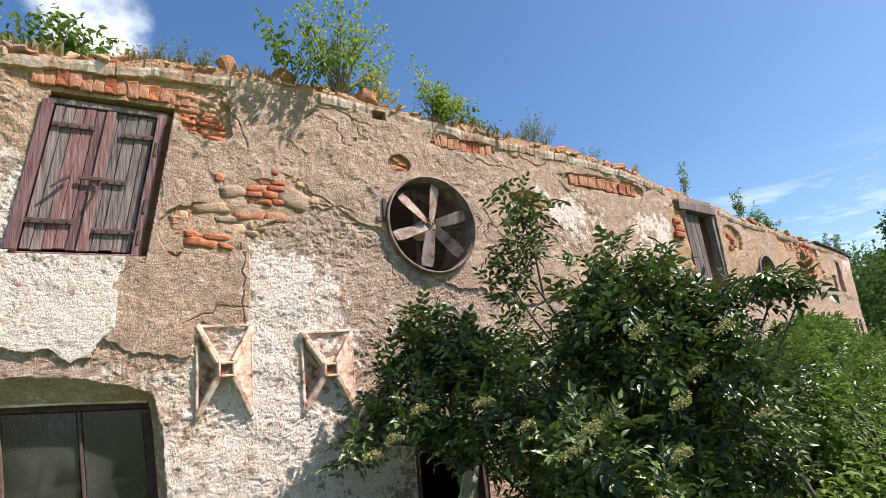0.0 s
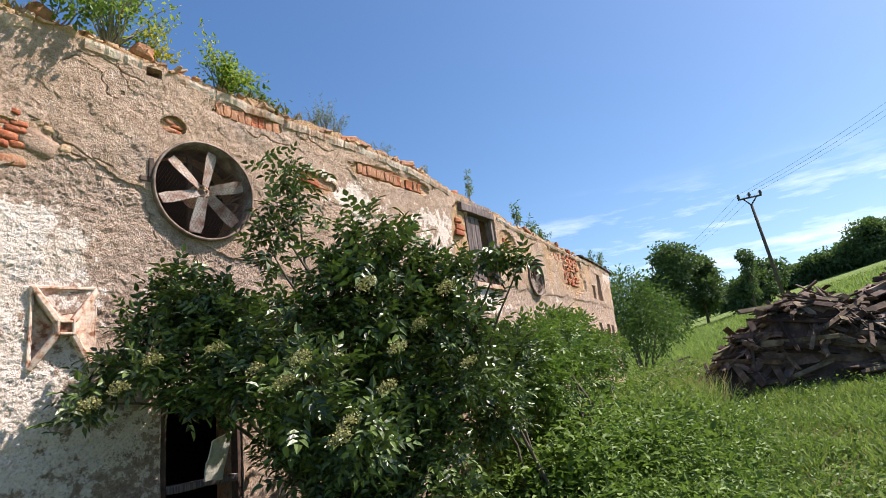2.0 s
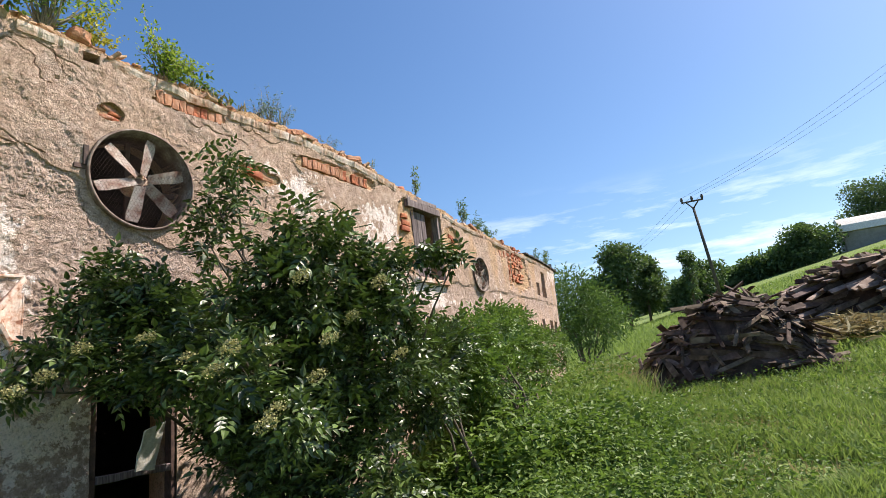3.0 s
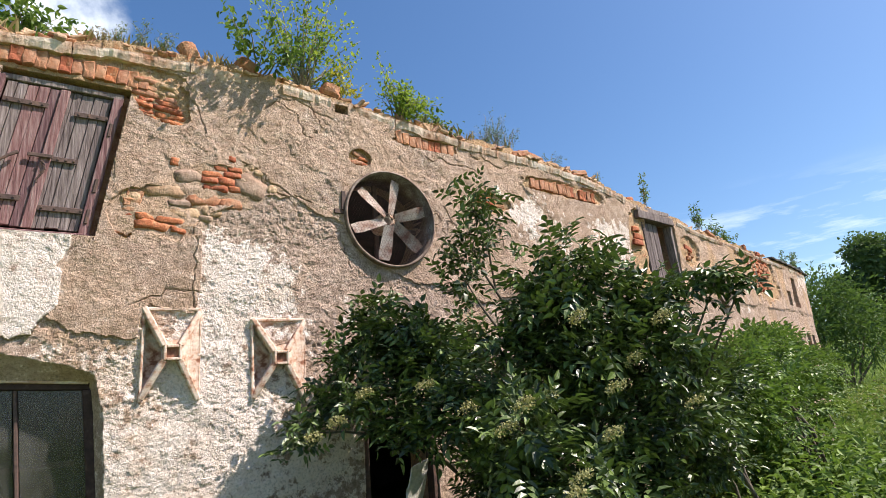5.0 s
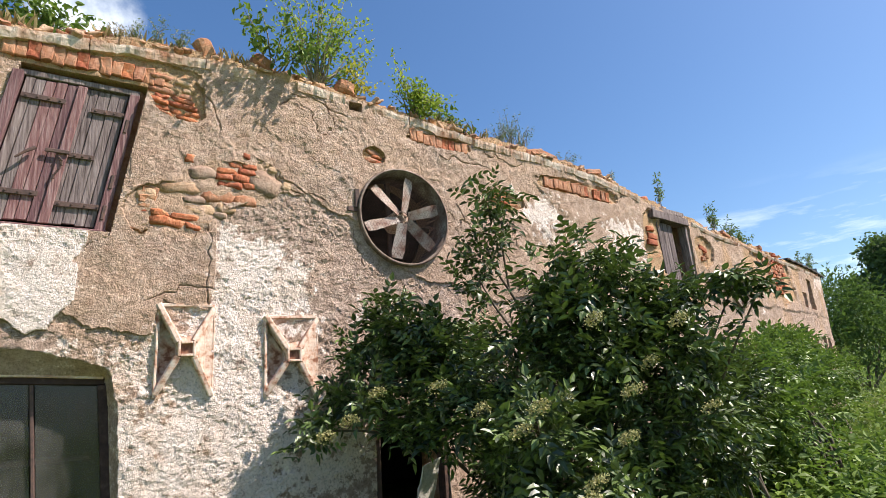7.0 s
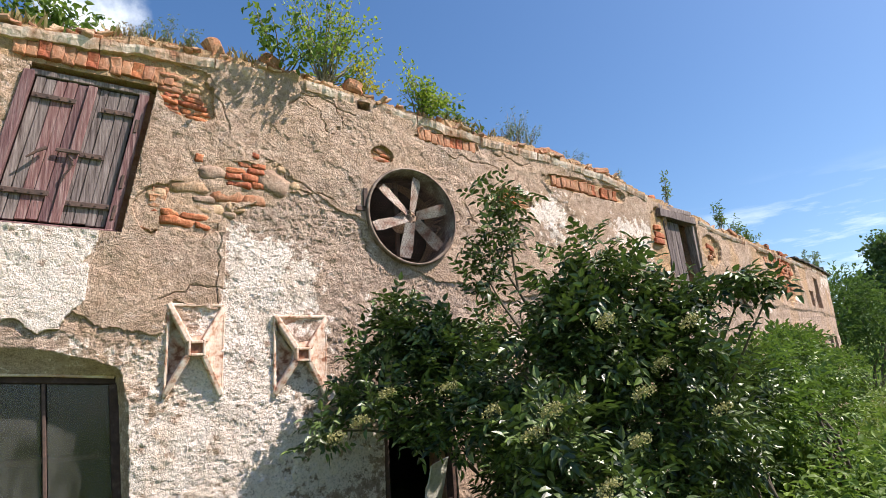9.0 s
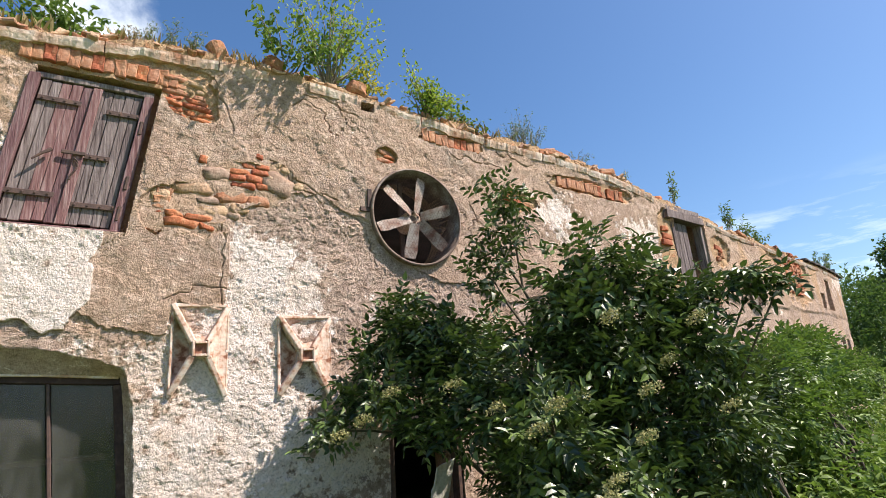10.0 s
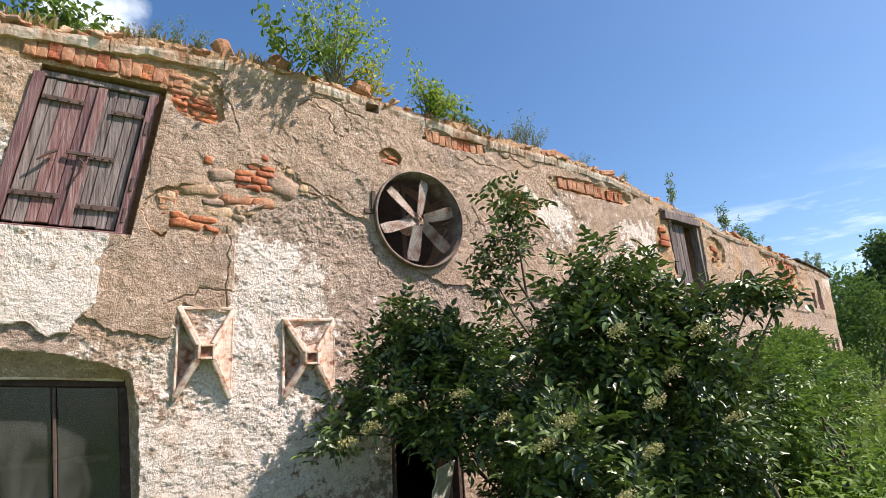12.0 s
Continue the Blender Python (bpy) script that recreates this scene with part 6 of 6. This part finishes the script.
# upright bricks laid bare under the eave
for a, b, z in ((2.34, 2.96, 3.885), (3.95, 4.95, 3.735), (8.9, 10.2, 3.38)):
    s = a
    while s < b:
        lay(rngb.choice(SOLDIERS), s, z - 0.03 * (s - a) + rngb.uniform(-0.01, 0.01), -0.045 + rngb.uniform(-0.01, 0.012), rngb.gauss(0.03, 0.04))
        s += 0.070
for i in range(36):
    lay(rngb.choice(BRICKS), 9.7 + 0.22 * (i % 4) - 0.42 + 0.08 * (i // 4 % 3) + rngb.uniform(-0.03, 0.03), 2.95 + 0.066 * (i // 4), -0.035 + rngb.uniform(-0.01, 0.012), rngb.gauss(0, 0.06))
for i, (s, z, L) in enumerate(((1.93, 3.655, 0.12), (1.985, 3.615, 0.10), (1.92, 3.58, 0.13), (2.0, 3.57, 0.07))):
    lay(rubble_mesh("brick", L, 0.045, 380 + i, M_BRICK if i % 2 else M_BRICK_PALE, 6.0), s, z, -0.040, rngb.gauss(0.05, 0.06))
for s, z in ((3.28, 3.44), (3.4, 3.41), (1.66, 3.98), (5.72, 3.45), (5.75, 3.36), (5.72, 3.28), (7.0, 3.35), (7.05, 3.25), (6.95, 3.2)):
    lay(rngb.choice(BRICKS[1:5]), s, z, -0.035 + rngb.uniform(-0.008, 0.01), rngb.gauss(0.1, 0.08))
# rubble and broken tiles along the wall top
s = -1.7
while s < LONG - 0.15:
    near = s < 5.2
    if near:
        for k in range(2):
            lay(rngb.choice(CHIPS), s + rngb.uniform(-0.03, 0.03), float(eave(s)) + 0.03 + 0.028 * k + rngb.uniform(-0.012, 0.020), rngb.uniform(-0.08, 0.02) - 0.05 * k, rngb.gauss(0.0, 0.3), None, rngb.gauss(0, 0.4))
        if rngb.random() < 0.22:
            lay(rngb.choice(BRICKS[1:5]), s, float(eave(s)) + 0.075 + rngb.uniform(-0.02, 0.02), rngb.uniform(-0.20, -0.06), rngb.gauss(0, 0.15), None, rngb.gauss(0, 0.3))
    else:
        lay(rngb.choice(CHIPS + BRICKS[2:5]), s, float(eave(s)) + 0.045 + rngb.uniform(-0.012, 0.030), rngb.uniform(-0.14, 0.0), rngb.gauss(0.0, 0.15), None, rngb.gauss(0, 0.2))
    s += rngb.uniform(0.05, 0.085) if near else rngb.uniform(0.10, 0.22)
for s, up, r in ((0.62, 0.11, 1.2), (1.03, 0.10, 0.5), (1.72, 0.10, 0.2), (3.82, 0.05, -0.25), (4.75, 0.05, -0.2), (3.95, 0.05, 0.1)):
    lay(STONES[5] if s < 3 else BRICKS[5], s, float(eave(s)) + up, -0.02, r)
